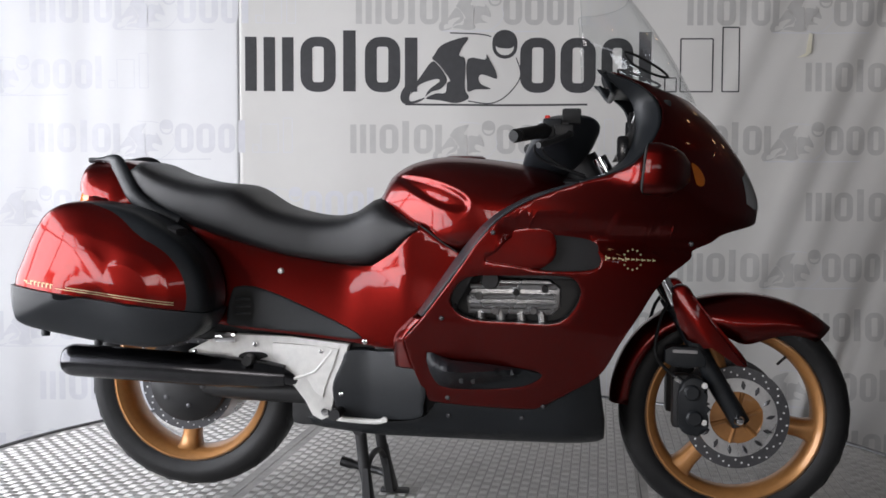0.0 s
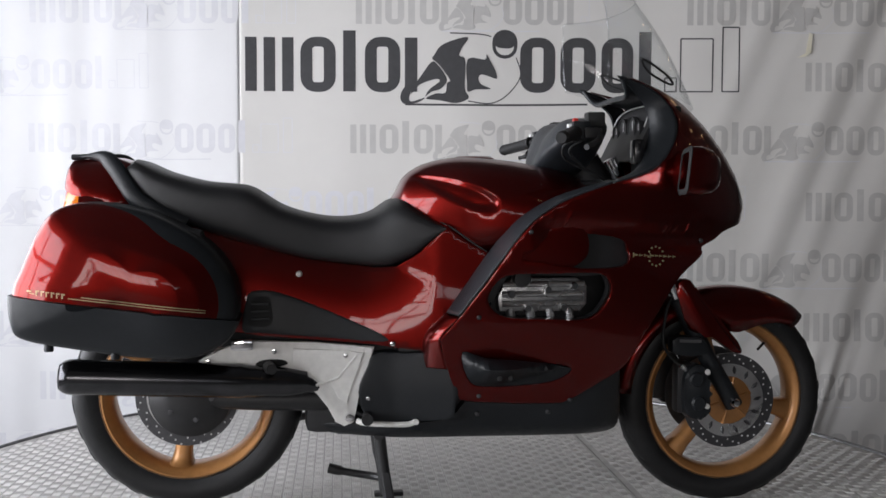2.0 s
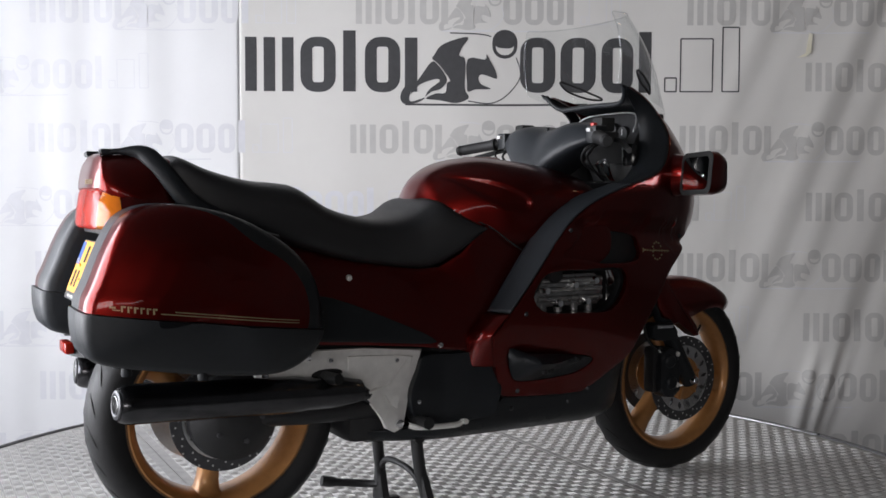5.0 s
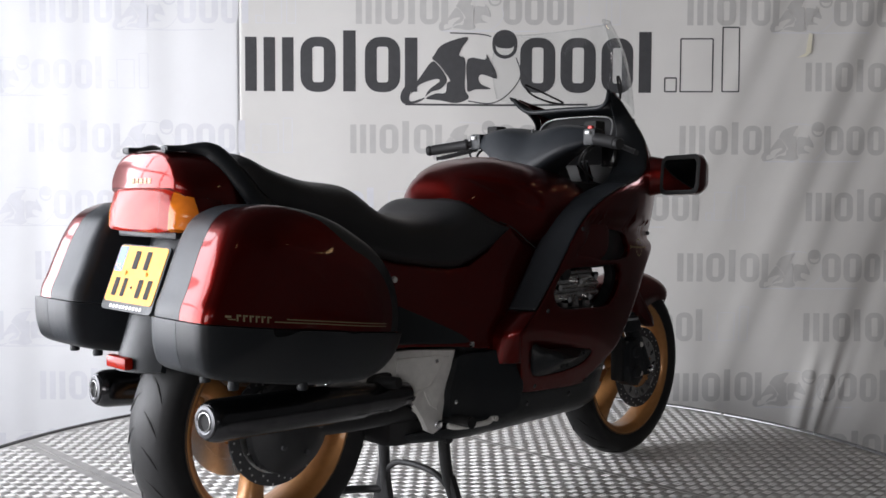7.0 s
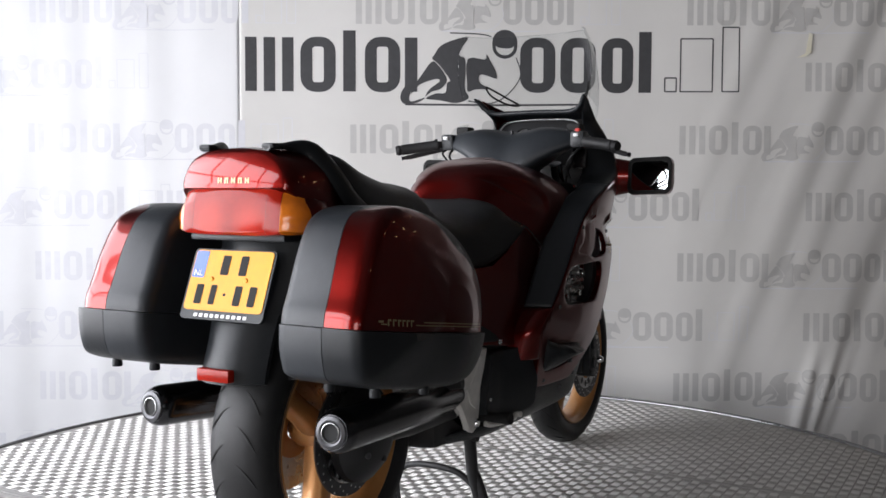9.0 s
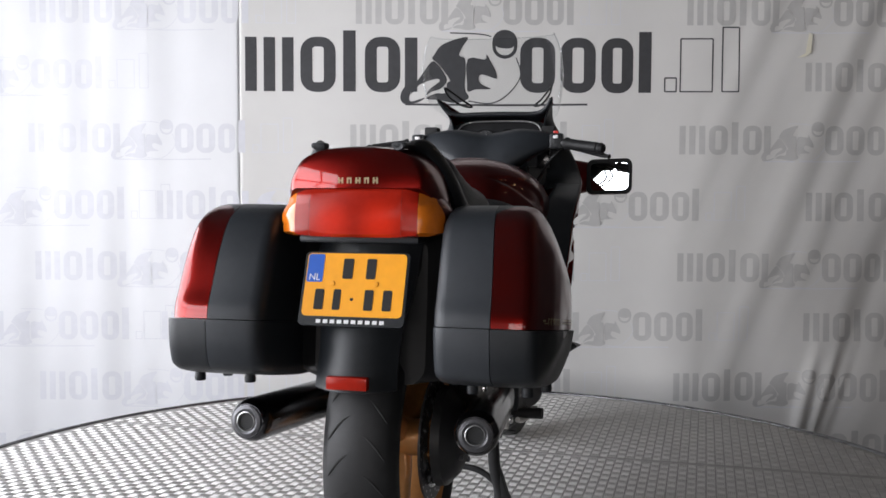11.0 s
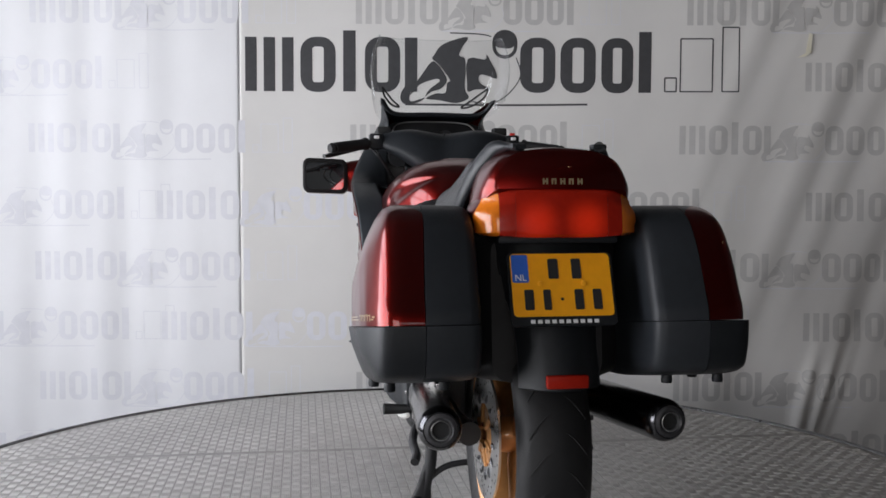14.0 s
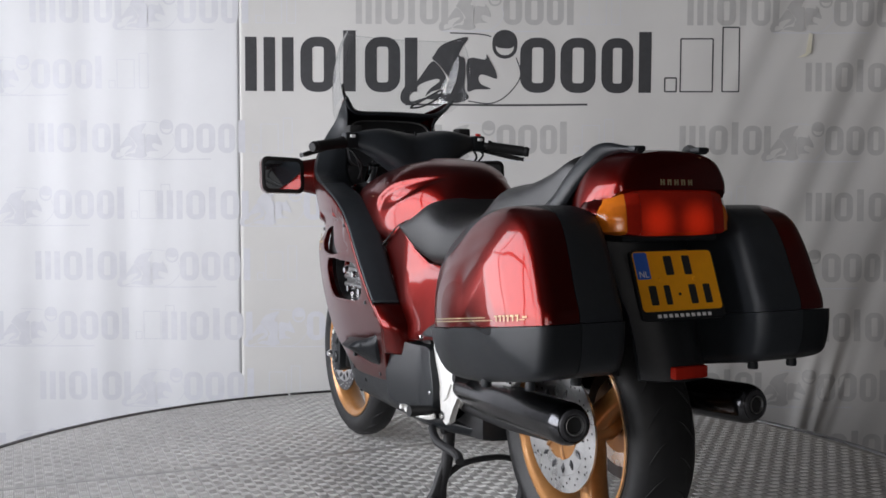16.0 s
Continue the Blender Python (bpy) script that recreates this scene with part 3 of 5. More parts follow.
def make_fairing(s):
    outline = spline(plan(REAR_EDGE), 4)[:-1] + spline(plan([(1.226, 1.261), (1.309, 1.238), (1.39, 1.21)]) + [np.array((1.5707, 1.186))], 4)
    outline += [np.array((1.5707, z)) for z in (1.13, 1.07, 1.0, 0.94, 0.89)]
    outline += spline([np.array((1.5707, 0.864))] + plan(LOW_EDGE) + plan([(0.688, 0.554)]), 4)[:-1]
    holes = [spline(plan(v), 3, True) for v in (VENT_HIGH, VENT_MID, VENT_LOW)]
    skin_part = part("fairing", panel(outline, dished, s, holes, 0.022, 0.016, 0.012, lambda a, z: a > 1.2), RED, motorcycle, "candy red side fairing with vents", 50)
    # inner surfaces seen through the vents
    def behind(depth):
        return lambda a, z: (fairing_at(a, z)[0], fairing_at(a, z)[1] - depth, z)
    big = spline(plan([(0.87, 0.75), (0.97, 0.86), (1.2, 0.85), (1.24, 0.78), (1.2, 0.725), (1.0, 0.72)]), 3, True)
    part("duct", panel(big, behind(0.045), s, (), 0.03, 0.004, 0.0), DARK, skin_part, "black air duct")
    liner = plan([(0.78, 0.58), (0.80, 0.42), (1.06, 0.42), (1.2, 0.55), (1.28, 0.72), (1.28, 0.88), (1.0, 0.88), (0.92, 0.80)])
    part("liner", panel(liner, behind(0.03), s, [spline(plan(VENT_MID), 3, True)], 0.05, 0.03, 0.0), DARK, skin_part, "black inner liner")
    fin = spline(plan([(0.88, 0.76), (0.985, 0.85), (1.07, 0.848), (1.09, 0.80), (1.065, 0.755), (1.0, 0.73), (0.93, 0.74)]), 3, True)
    part("duct_fin", panel(fin, behind(0.012), s, (), 0.02, 0.01, 0.006), RED, skin_part)
    low = spline(plan(VENT_LOW), 3, True)
    def pod_at(a, z):
        """A wedge that stands out: a level top, a keel near it, and an underside that slopes in."""
        x, y, zz = fairing_at(a, z)
        top = 0.517 - 0.16 * (x - 0.748)
        foot = 0.416 + 0.055 * min(max((x - 0.85) / 0.2, 0), 1)
        v = min(max((zz - foot) / (top - foot), 0), 1)
        rise = v / 0.74 if v < 0.74 else (1 - v) / 0.26
        run = min(max((x - 0.745) / 0.07, 0), 1) * min(max((1.05 - x) / 0.2, 0), 1)
        return x, y + 0.085 * rise * run ** 0.8 - 0.003, zz
    pod = panel(low, pod_at, s, (), 0.014, 0.02, 0.006)
    pod_ob = part("crash_pod", pod, PLASTIC, skin_part, "black plastic crash guard", 60)
    for q in ((0.845, 0.452), (0.875, 0.45)):
        y = pod_at(*to_plan(*q))[1] + 0.001
        bm = bmesh.new()
        box(bm, q[0], s * y, q[1], 0.012, 0.01, 0.018, 0.002)
        part("pod_slot", bm, DARK, skin_part)
    # lamp of the turn signal and headlight glass
    amber = spline(plan([(1.434, 1.022), (1.455, 1.008), (1.471, 0.98), (1.466, 0.962), (1.449, 0.966), (1.44, 0.992)]), 4, True)
    proud = lambda a, z: (fairing_at(a, z)[0], fairing_at(a, z)[1] + 0.003, z)
    part("turn_signal", panel(amber, proud, s, (), 0.015, 0.006, 0.004), LENS_AMBER, skin_part, "amber turn signal lens")
    glass = [np.array(q) for q in ((1.18, 0.915), (1.3, 0.9), (1.55, 0.895), (1.55, 1.0), (1.35, 1.005), (1.2, 0.985))]
    part("headlight_glass", panel(glass, lambda a, z: (fairing_at(a, z)[0] + 0.0015, fairing_at(a, z)[1] + 0.001, z), s, (), 0.02, 0.004, 0.0), LENS_CLEAR, skin_part, "clear headlight glass")
    # fasteners, reflector and badge
    for q in ((0.926, 0.84), (1.057, 0.372), (0.79, 0.612), (1.44, 0.81), (0.80, 0.39)):
        x, y, z = q[0], s * (fairing_y(*q) - 0.0015), q[1]
        bm = lathe(bmesh.new(), [(0.0, s * 0.006), (0.005, s * 0.005), (0.007, s * 0.001), (0.007, -s * 0.004)], (x, y, z), 14)
        part("screw", bm, DARK_STEEL, skin_part)
    refl = plan([(0.757, 0.555), (0.778, 0.57), (0.782, 0.60), (0.768, 0.596), (0.756, 0.575)])
    part("side_reflector", panel(refl, lambda a, z: (fairing_at(a, z)[0], fairing_at(a, z)[1] - 0.002, z), s, (), 0.02, 0.005, 0.002), ALU, skin_part, "pale side reflector")
    bm = bmesh.new()
    for k in range(12):
        w = radians(30 * k)
        q = (1.285 + 0.024 * math.cos(w), 0.771 + 0.026 * math.sin(w))
        y = fairing_y(*q) + 0.0015
        bmesh.ops.create_icosphere(bm, subdivisions=1, radius=0.0032, matrix=Matrix.Translation((q[0], s * y, q[1])) @ Matrix.Diagonal((1, 0.35, 1, 1)))
    for k, (dx, wide, high) in enumerate(((-0.062, 0.016, 0.013), (-0.045, 0.012, 0.007), (-0.03, 0.012, 0.007), (-0.012, 0.014, 0.012), (0.003, 0.01, 0.007), (0.016, 0.011, 0.007), (0.03, 0.011, 0.008), (0.045, 0.012, 0.007), (0.058, 0.01, 0.007))):
        x = 1.283 + dx
        y = fairing_y(x, 0.771) + 0.0015
        box(bm, x, s * y, 0.772 - 0.06 * dx, wide * 0.8, 0.001, high * 0.35)
        box(bm, x - wide * 0.3, s * y, 0.772 - 0.06 * dx, wide * 0.2, 0.001, high)
    part("badge", bm, GOLD_INK, skin_part, "gold badge of small bars and dots")
    return skin_part


both(make_fairing)


def sheet(name, rows, mat, label="", n=5, thick=0.006, parent=None, angle=80):
    """A curved sheet through rows of points, smoothed along each row."""
    rows = [spline(r, n) for r in rows]
    cross = [spline([r[i] for r in rows], 4) for i in range(len(rows[0]))]
    bm = loft(cross, closed=False, caps=False)
    ob = part(name, bm, mat, parent or motorcycle, label, angle)
    sol = ob.modifiers.new("thickness", "SOLIDIFY")
    sol.thickness, sol.offset = thick, 0.0
    return ob


def make_strip(s):
    """The black panel that faces back between fairing and tank, and its red foot."""
    inner = [(0.715, 0.615, 0.205), (0.768, 0.69, 0.208), (0.835, 0.785, 0.21), (0.905, 0.868, 0.212), (0.99, 0.92, 0.215), (1.07, 0.95, 0.22), (1.15, 0.972, 0.22)]
    outer = [(0.74, 0.615), (0.79, 0.68), (0.847, 0.757), (0.921, 0.853), (0.987, 0.905), (1.06, 0.939), (1.148, 0.969)]
    rows = [[(x, s * y, z) for x, z, y in inner],
            [((a[0] + b[0]) / 2 - 0.003, s * ((a[2] + fairing_y(*b)) / 2 + 0.003), (a[1] + b[1]) / 2 + 0.001) for a, b in zip(inner, outer)],
            [(x - 0.002, s * (fairing_y(x, z) - 0.004), z + 0.001) for x, z in outer]]
    sheet("fairing_strip", rows, GREY_PLASTIC, "grey-black plastic strip along the fairing's rear edge")
    inner = [(0.64, 0.47, 0.178), (0.645, 0.51, 0.182), (0.66, 0.56, 0.19), (0.715, 0.613, 0.205)]
    outer = [(0.712, 0.47), (0.7, 0.505), (0.69, 0.556), (0.74, 0.613)]
    rows = [[(x, s * y, z) for x, z, y in inner],
            [((a[0] + b[0]) / 2 - 0.012, s * ((a[2] + fairing_y(*b)) / 2 + 0.012), (a[1] + b[1]) / 2) for a, b in zip(inner, outer)],
            [(x, s * (fairing_y(x, z) - 0.003), z) for x, z in outer]]
    sheet("fairing_foot", rows, RED, "red lower rear panel of the fairing")


both(make_strip)


def make_lower_cowl(s):
    pts = [(0.376, 0.302), (0.4, 0.27), (0.55, 0.262), (0.707, 0.258), (0.95, 0.252), (1.205, 0.249), (1.222, 0.262), (1.223, 0.325), (1.212, 0.40), (1.205, 0.462),
           (1.136, 0.414), (1.053, 0.366), (1.015, 0.358), (0.9, 0.361), (0.765, 0.371), (0.735, 0.33), (0.70, 0.316), (0.599, 0.307)]
    def at(x, z):
        w = HALF(z) - 0.012 - 0.07 * max(0, (0.62 - x) / 0.25) ** 1.5 - 0.05 * max(0, (x - 1.1) / 0.13) ** 2
        return (x, w - 0.05 * max(0, (0.3 - z) / 0.05) ** 2, z)
    ob = part("lower_cowl", panel([np.array(q) for q in pts], at, s, (), 0.022, 0.05, 0.014), PLASTIC, motorcycle, "black plastic lower cowl", 50)
    for q in ((1.0, 0.335), (0.80, 0.335)):
        bm = lathe(bmesh.new(), [(0.0, s * 0.006), (0.005, s * 0.005), (0.007, s * 0.001), (0.007, -s * 0.004)], (q[0], s * at(*q)[1], q[1]), 14)
        part("screw", bm, DARK_STEEL, ob)


both(make_lower_cowl)
bm = loft([[(x, y, z) for y, z in ((-w, 0.30), (-w * 0.9, 0.262), (-w * 0.5, 0.25), (0, 0.247), (w * 0.5, 0.25), (w * 0.9, 0.262), (w, 0.30), (0, 0.34))]
           for x, w in ((0.42, 0.10), (0.6, 0.13), (0.8, 0.165), (1.0, 0.165), (1.16, 0.155), (1.215, 0.13))])
part("belly_pan", bm, PLASTIC, motorcycle, "black belly pan", 50)

# engine and frame inside the bodywork
bm = bmesh.new()
box(bm, 0.88, 0, 0.52, 0.60, 0.34, 0.42, 0.03)
box(bm, 1.12, 0, 0.86, 0.30, 0.30, 0.24, 0.03)
engine = part("engine_block", bm, DARK, motorcycle, "black engine and radiator mass")


def make_head(s):
    """The cylinder head cover seen through the middle vent."""
    bm = bmesh.new()
    prof = [(0.855, 0.62), (0.85, 0.66), (0.87, 0.70), (0.90, 0.712), (1.07, 0.712), (1.10, 0.69), (1.10, 0.64), (1.08, 0.618)]
    plate(bm, prof, s * 0.18, s * 0.235, 0.008)
    cover = part("cylinder_head_cover", bm, ENGINE, motorcycle, "ribbed aluminium cylinder head cover", 40)
    for z in (0.642, 0.668, 0.695):
        part("cover_rib", tube(bmesh.new(), [(0.862, s * 0.238, z), (1.09, s * 0.238, z)], 0.0085, 10), ENGINE, cover)
    for x, z in ((0.885, 0.668), (0.985, 0.68), (1.06, 0.69), (0.93, 0.63), (1.03, 0.632)):
        part("bolt", lathe(bmesh.new(), [(0.0, s * 0.03), (0.009, s * 0.03), (0.012, s * 0.02), (0.012, 0)], (x, s * 0.228, z), 12), CHROME, cover)
    part("filler_cap", lathe(bmesh.new(), [(0.0, s * 0.03), (0.022, s * 0.028), (0.026, s * 0.018), (0.026, 0)], (0.915, s * 0.228, 0.712), 20), DARK, cover)
    for i in range(4):
        part("exhaust_stub", tube(bmesh.new(), [(0.89 + 0.055 * i, s * 0.225, 0.60), (0.885 + 0.055 * i, s * 0.225, 0.628)], 0.013, 10), ENGINE, cover)


both(make_head)
bm = bmesh.new()
box(bm, 0.32, 0, 0.66, 0.66, 0.22, 0.30, 0.03)
box(bm, 0.48, 0, 0.40, 0.30, 0.26, 0.26, 0.03)
box(bm, -0.06, 0, 0.83, 0.30, 0.22, 0.14, 0.03)
part("frame", bm, DARK, motorcycle, "black steel frame under the seat")


def make_cover(s):
    pts = spline([(0.738, 0.42), (0.735, 0.37), (0.715, 0.328), (0.56, 0.318), (0.50, 0.325), (0.475, 0.40), (0.50, 0.47), (0.52, 0.505), (0.60, 0.506), (0.69, 0.50)], 4, True)
    bm = panel(pts, lambda x, z: (x, 0.20 + 0.008 * math.sin((z - 0.32) * 16) + 0.034 * min(max((x - 0.57) / 0.16, 0), 1), z), s, (), 0.02, 0.05, 0.012)
    ob = part("engine_side_cover", bm, PLASTIC, motorcycle, "black plastic engine side cover", 50)
    for q in ((0.50, 0.385), (0.63, 0.335)):
        part("screw", lathe(bmesh.new(), [(0.0, s * 0.01), (0.006, s * 0.008), (0.007, 0)], (q[0], s * 0.2, q[1]), 12), CHROME, ob)


both(make_cover)

# ---- tank ----
TANK_TOP = table_of([(0.56, 0.90), (0.588, 0.94), (0.612, 0.985), (0.65, 1.015), (0.70, 1.034), (0.769, 1.045), (0.867, 1.041), (0.966, 1.028), (1.065, 1.008), (1.131, 0.98), (1.18, 0.95)])
TANK_W = table_of([(0.56, 0.09), (0.6, 0.12), (0.66, 0.155), (0.72, 0.185), (0.78, 0.21), (0.85, 0.222), (0.95, 0.226), (1.05, 0.222), (1.18, 0.2)])
DISH = np.array(spline([(0.622, 0.99), (0.665, 0.994), (0.74, 0.981), (0.81, 0.957), (0.853, 0.928), (0.856, 0.901), (0.825, 0.889), (0.77, 0.902), (0.71, 0.932), (0.655, 0.966)], 4, True))


def within(x, z, loop):
    """True where a point lies inside an outline."""
    a, b = loop, np.roll(loop, -1, axis=0)
    cross = (a[:, 1] > z) != (b[:, 1] > z)
    with np.errstate(divide="ignore", invalid="ignore"):
        at = a[:, 0] + (z - a[:, 1]) / (b[:, 1] - a[:, 1]) * (b[:, 0] - a[:, 0])
    return int((cross & (x < at)).sum()) % 2 == 1


rings = []
for k in range(110):
    x = 0.565 + 0.61 * k / 109
    r = superring(x, TANK_W(x), 0.74, TANK_TOP(x), 144, 2.7, 0.42)
    out = []
    for px, py, pz in r:
        # an oval dish pressed into each flank, and a shallow knee hollow below it
        if 0.87 < pz < 1.02 and 0.6 < px < 0.88 and within(px, pz, DISH):
            e = min(edge_distance(np.array([(px, pz)]), [DISH])[0] / 0.014, 1.0)
            py -= math.copysign(0.009 * e * e * (3 - 2 * e), py)
        knee = math.exp(-((px - 0.76) / 0.09) ** 2 - ((pz - 0.85) / 0.05) ** 2)
        py -= math.copysign(0.006 * knee, py)
        out.append((px, py, pz))
    rings.append(out)
tank = part("fuel_tank", loft(rings), RED, motorcycle, "candy red fuel tank with knee recesses", 60)
part("filler_lid", lathe(bmesh.new(), [(0.0, 0.006), (0.05, 0.005), (0.06, 0.0), (0.06, -0.01)], (0.82, 0, 1.043), 32, "Z"), RED, tank)

# ---- seat ----
SEAT_TOP = table_of([(-0.135, 1.012), (-0.125, 1.028), (-0.105, 1.028), (-0.037, 0.999), (0.061, 0.974), (0.15, 0.966), (0.192, 0.956), (0.275, 0.906), (0.373, 0.879), (0.456, 0.875), (0.522, 0.89), (0.588, 0.928), (0.65, 0.893), (0.712, 0.85)])
SEAT_LOW = table_of([(-0.135, 0.985), (-0.126, 0.955), (-0.104, 0.926), (-0.026, 0.871), (0.129, 0.81), (0.331, 0.756), (0.518, 0.73), (0.581, 0.735), (0.643, 0.772), (0.712, 0.84)])
SEAT_W = table_of([(-0.135, 0.145), (-0.1, 0.16), (0.0, 0.175), (0.15, 0.182), (0.3, 0.176), (0.42, 0.17), (0.52, 0.18), (0.6, 0.196), (0.66, 0.206), (0.712, 0.21)])
rings = []
for k in range(48):
    x = -0.135 + 0.847 * k / 47
    rings.append(superring(x, SEAT_W(x), SEAT_LOW(x), max(SEAT_TOP(x), SEAT_LOW(x) + 0.008), 44, 3.9, 0.4))
seat = part("seat", loft(rings), VINYL, motorcycle, "stepped black vinyl dual seat", 50)


# ---- side cover ----
def make_side(s):
    pts = [(-0.10, 0.915), (-0.02, 0.877), (0.135, 0.816), (0.335, 0.762), (0.521, 0.737), (0.582, 0.74), (0.644, 0.779), (0.715, 0.855), (0.775, 0.81), (0.84, 0.775),
           (0.80, 0.70), (0.735, 0.62), (0.68, 0.58), (0.665, 0.512), (0.60, 0.518), (0.52, 0.53), (0.36, 0.545), (0.21, 0.557), (0.125, 0.572), (0.10, 0.62), (0.145, 0.70), (0.11, 0.77), (0.028, 0.85)]
    wide = table_of([(-0.12, 0.15), (0.1, 0.166), (0.316, 0.172), (0.45, 0.178), (0.567, 0.19), (0.7, 0.2), (0.85, 0.205)])
    def at(x, z):
        d = min(max((0.875 - 0.24 * x - z) / 0.25, 0.0), 1.6)
        tuck = 0.048 * (1 - min(max((x - 0.5) / 0.18, 0), 1) * 0.75)
        return (x, wide(x) + 0.012 - tuck * (1 - d) ** 2, z)
    hole = spline([(0.165, 0.575), (0.178, 0.66), (0.195, 0.677), (0.242, 0.677), (0.30, 0.66), (0.366, 0.634), (0.46, 0.594), (0.54, 0.556), (0.54, 0.538), (0.36, 0.553), (0.21, 0.565)], 3, True)
    ob = part("side_cover", panel([np.array(q) for q in pts], at, s, (), 0.022, 0.02, 0.012), RED, motorcycle, "candy red side cover below the seat", 50)
    inset = part("scoop", panel(hole, lambda x, z: (x, at(x, z)[1] + 0.005, z), s, (), 0.016, 0.012, 0.008), PLASTIC, ob, "black plastic scoop panel", 40)
    mouth = spline([(0.183, 0.588), (0.19, 0.65), (0.205, 0.662), (0.238, 0.656), (0.243, 0.588)], 3, True)
    part("scoop_mouth", panel(mouth, lambda x, z: (x, at(x, z)[1] + 0.0058, z), s, (), 0.02, 0.004, 0.0), INK, ob, "dark scoop mouth")
    for k in range(3):
        part("louvre", box(bmesh.new(), 0.213, s * (at(0.212, 0.62)[1] + 0.003), 0.603 + 0.02 * k, 0.046, 0.012, 0.008, 0.002), PLASTIC, ob)
    for q, mat in (((0.567, 0.5325), CHROME), ((0.316, 0.721), ALU)):
        part("screw", lathe(bmesh.new(), [(0.0, s * 0.008), (0.007, s * 0.006), (0.009, 0.0), (0.009, -s * 0.004)], (q[0], s * at(*q)[1], q[1]), 16), mat, ob)


both(make_side)
for s in (-1, 1):
    gap = spline([(0.70, s * 0.183, 0.862), (0.735, s * 0.204, 0.843), (0.78, s * 0.214, 0.81), (0.822, s * 0.218, 0.783)], 5)
    part("panel_gap", tube(bmesh.new(), gap, 0.0022, 6), INK, tank, "dark gap under the tank")

# ---- tail ----
def tail_ring(x, wt, wb, z0, z1, n=10):
    """A cross-section of the tail: narrower above than below, with rounded shoulders."""
    out = []
    for y, z in spline([(wb, z0), (wb * 1.0, z0 + 0.3 * (z1 - z0)), ((wt + wb) / 2 + 0.004, z0 + 0.72 * (z1 - z0)), (wt * 0.94, z1 - 0.006), (wt * 0.6, z1), (0, z1 + 0.003),
                        (-wt * 0.6, z1), (-wt * 0.94, z1 - 0.006), (-(wt + wb) / 2 - 0.004, z0 + 0.72 * (z1 - z0)), (-wb, z0 + 0.3 * (z1 - z0)), (-wb, z0)], 4):
        out.append((x, y, z))
    return out


def slanted(rings, lean, z_ref):
    return [[(x + lean(x, z), y, z) for x, y, z in r] for r in rings]


rings = [tail_ring(x, wt, wb, z0, z1) for x, wt, wb, z0, z1 in ((-0.298, 0.084, 0.128, 0.951, 1.02), (-0.292, 0.092, 0.138, 0.945, 1.029), (-0.27, 0.097, 0.15, 0.93, 1.032), (-0.25, 0.1, 0.156, 0.918, 1.033), (-0.20, 0.11, 0.162, 0.895, 1.034), (-0.16, 0.12, 0.16, 0.88, 1.032), (-0.13, 0.118, 0.15, 0.90, 1.022))]
rings = slanted(rings, lambda x, z: 0.1 * max(z - 0.94, 0) if x < -0.22 else 0.0, 0.94)
tail = part("tail_cowl", loft(rings), RED, motorcycle, "candy red tail cowl", 45)
bm = bmesh.new()
for k, w in enumerate((0.014, 0.013, 0.014, 0.013, 0.014)):
    y = 0.036 - 0.018 * k
    box(bm, -0.298, y, 0.966, 0.001, w * 0.25, 0.012, 0, None)
    box(bm, -0.298, y - w * 0.5, 0.966, 0.001, w * 0.25, 0.012)
    box(bm, -0.298, y - w * 0.25, 0.966 + 0.004 * (k % 2), 0.001, w * 0.4, 0.0035)
bmesh.ops.rotate(bm, verts=bm.verts, cent=(-0.298, 0, 0.966), matrix=Matrix.Rotation(0.1, 3, "Y"))
bmesh.ops.translate(bm, verts=bm.verts, vec=(0.0018, 0, 0))
part("maker_mark", bm, GOLD_INK, tail, "pale gold mark of plain bars")


def make_grab(s):
    """The black grab rail that runs over the tail beside the seat."""
    path = [Vector(tuple(q)) for q in spline([(-0.285, s * 0.082, 1.033), (-0.235, s * 0.096, 1.037), (-0.195, s * 0.116, 1.032), (-0.165, s * 0.138, 1.004), (-0.135, s * 0.157, 0.962),
                                              (-0.105, s * 0.168, 0.922), (-0.05, s * 0.174, 0.885), (0.02, s * 0.168, 0.855)], 6)]
    rings = []
    for i, q in enumerate(path):
        d = (path[min(i + 1, len(path) - 1)] - path[max(i - 1, 0)]).normalized()
        flat_way = d.cross(Vector((0, 1, 0))).normalized()
        out = flat_way.cross(d).normalized()
        wide = 0.007 + 0.016 * min(1, max(0, i - 5) / 9)
        rings.append([q + flat_way * wide * math.cos(t) + out * 0.012 * math.sin(t) for t in [2 * math.pi * k / 14 for k in range(14)]])
    part("grab_rail", loft(rings), PLASTIC, motorcycle, "black plastic grab rail")
    part("rail_end", box(bmesh.new(), -0.272, s * 0.084, 1.036, 0.03, 0.03, 0.012, 0.005), PLASTIC, motorcycle, "black rail end cap")


both(make_grab)

lamp_rings = [[(x + 0.12 * max(z - 0.85, 0) * (x < -0.2), y, z) for y, z in spline([(w * 0.88, z0), (w * 0.985, z0 + 0.022), (w, z0 + 0.042), (w * 0.93, z0 + 0.064), (w * 0.8, z1), (0, z1 + 0.004), (-w * 0.8, z1), (-w * 0.93, z0 + 0.064), (-w, z0 + 0.042), (-w * 0.985, z0 + 0.022), (-w * 0.88, z0), (0, z0 - 0.004)], 3, True)]
              for x, w, z0, z1 in ((-0.313, 0.1, 0.864, 0.942), (-0.306, 0.136, 0.858, 0.947), (-0.281, 0.165, 0.856, 0.947), (-0.24, 0.178, 0.857, 0.934), (-0.2, 0.176, 0.86, 0.92), (-0.185, 0.16, 0.866, 0.91))]


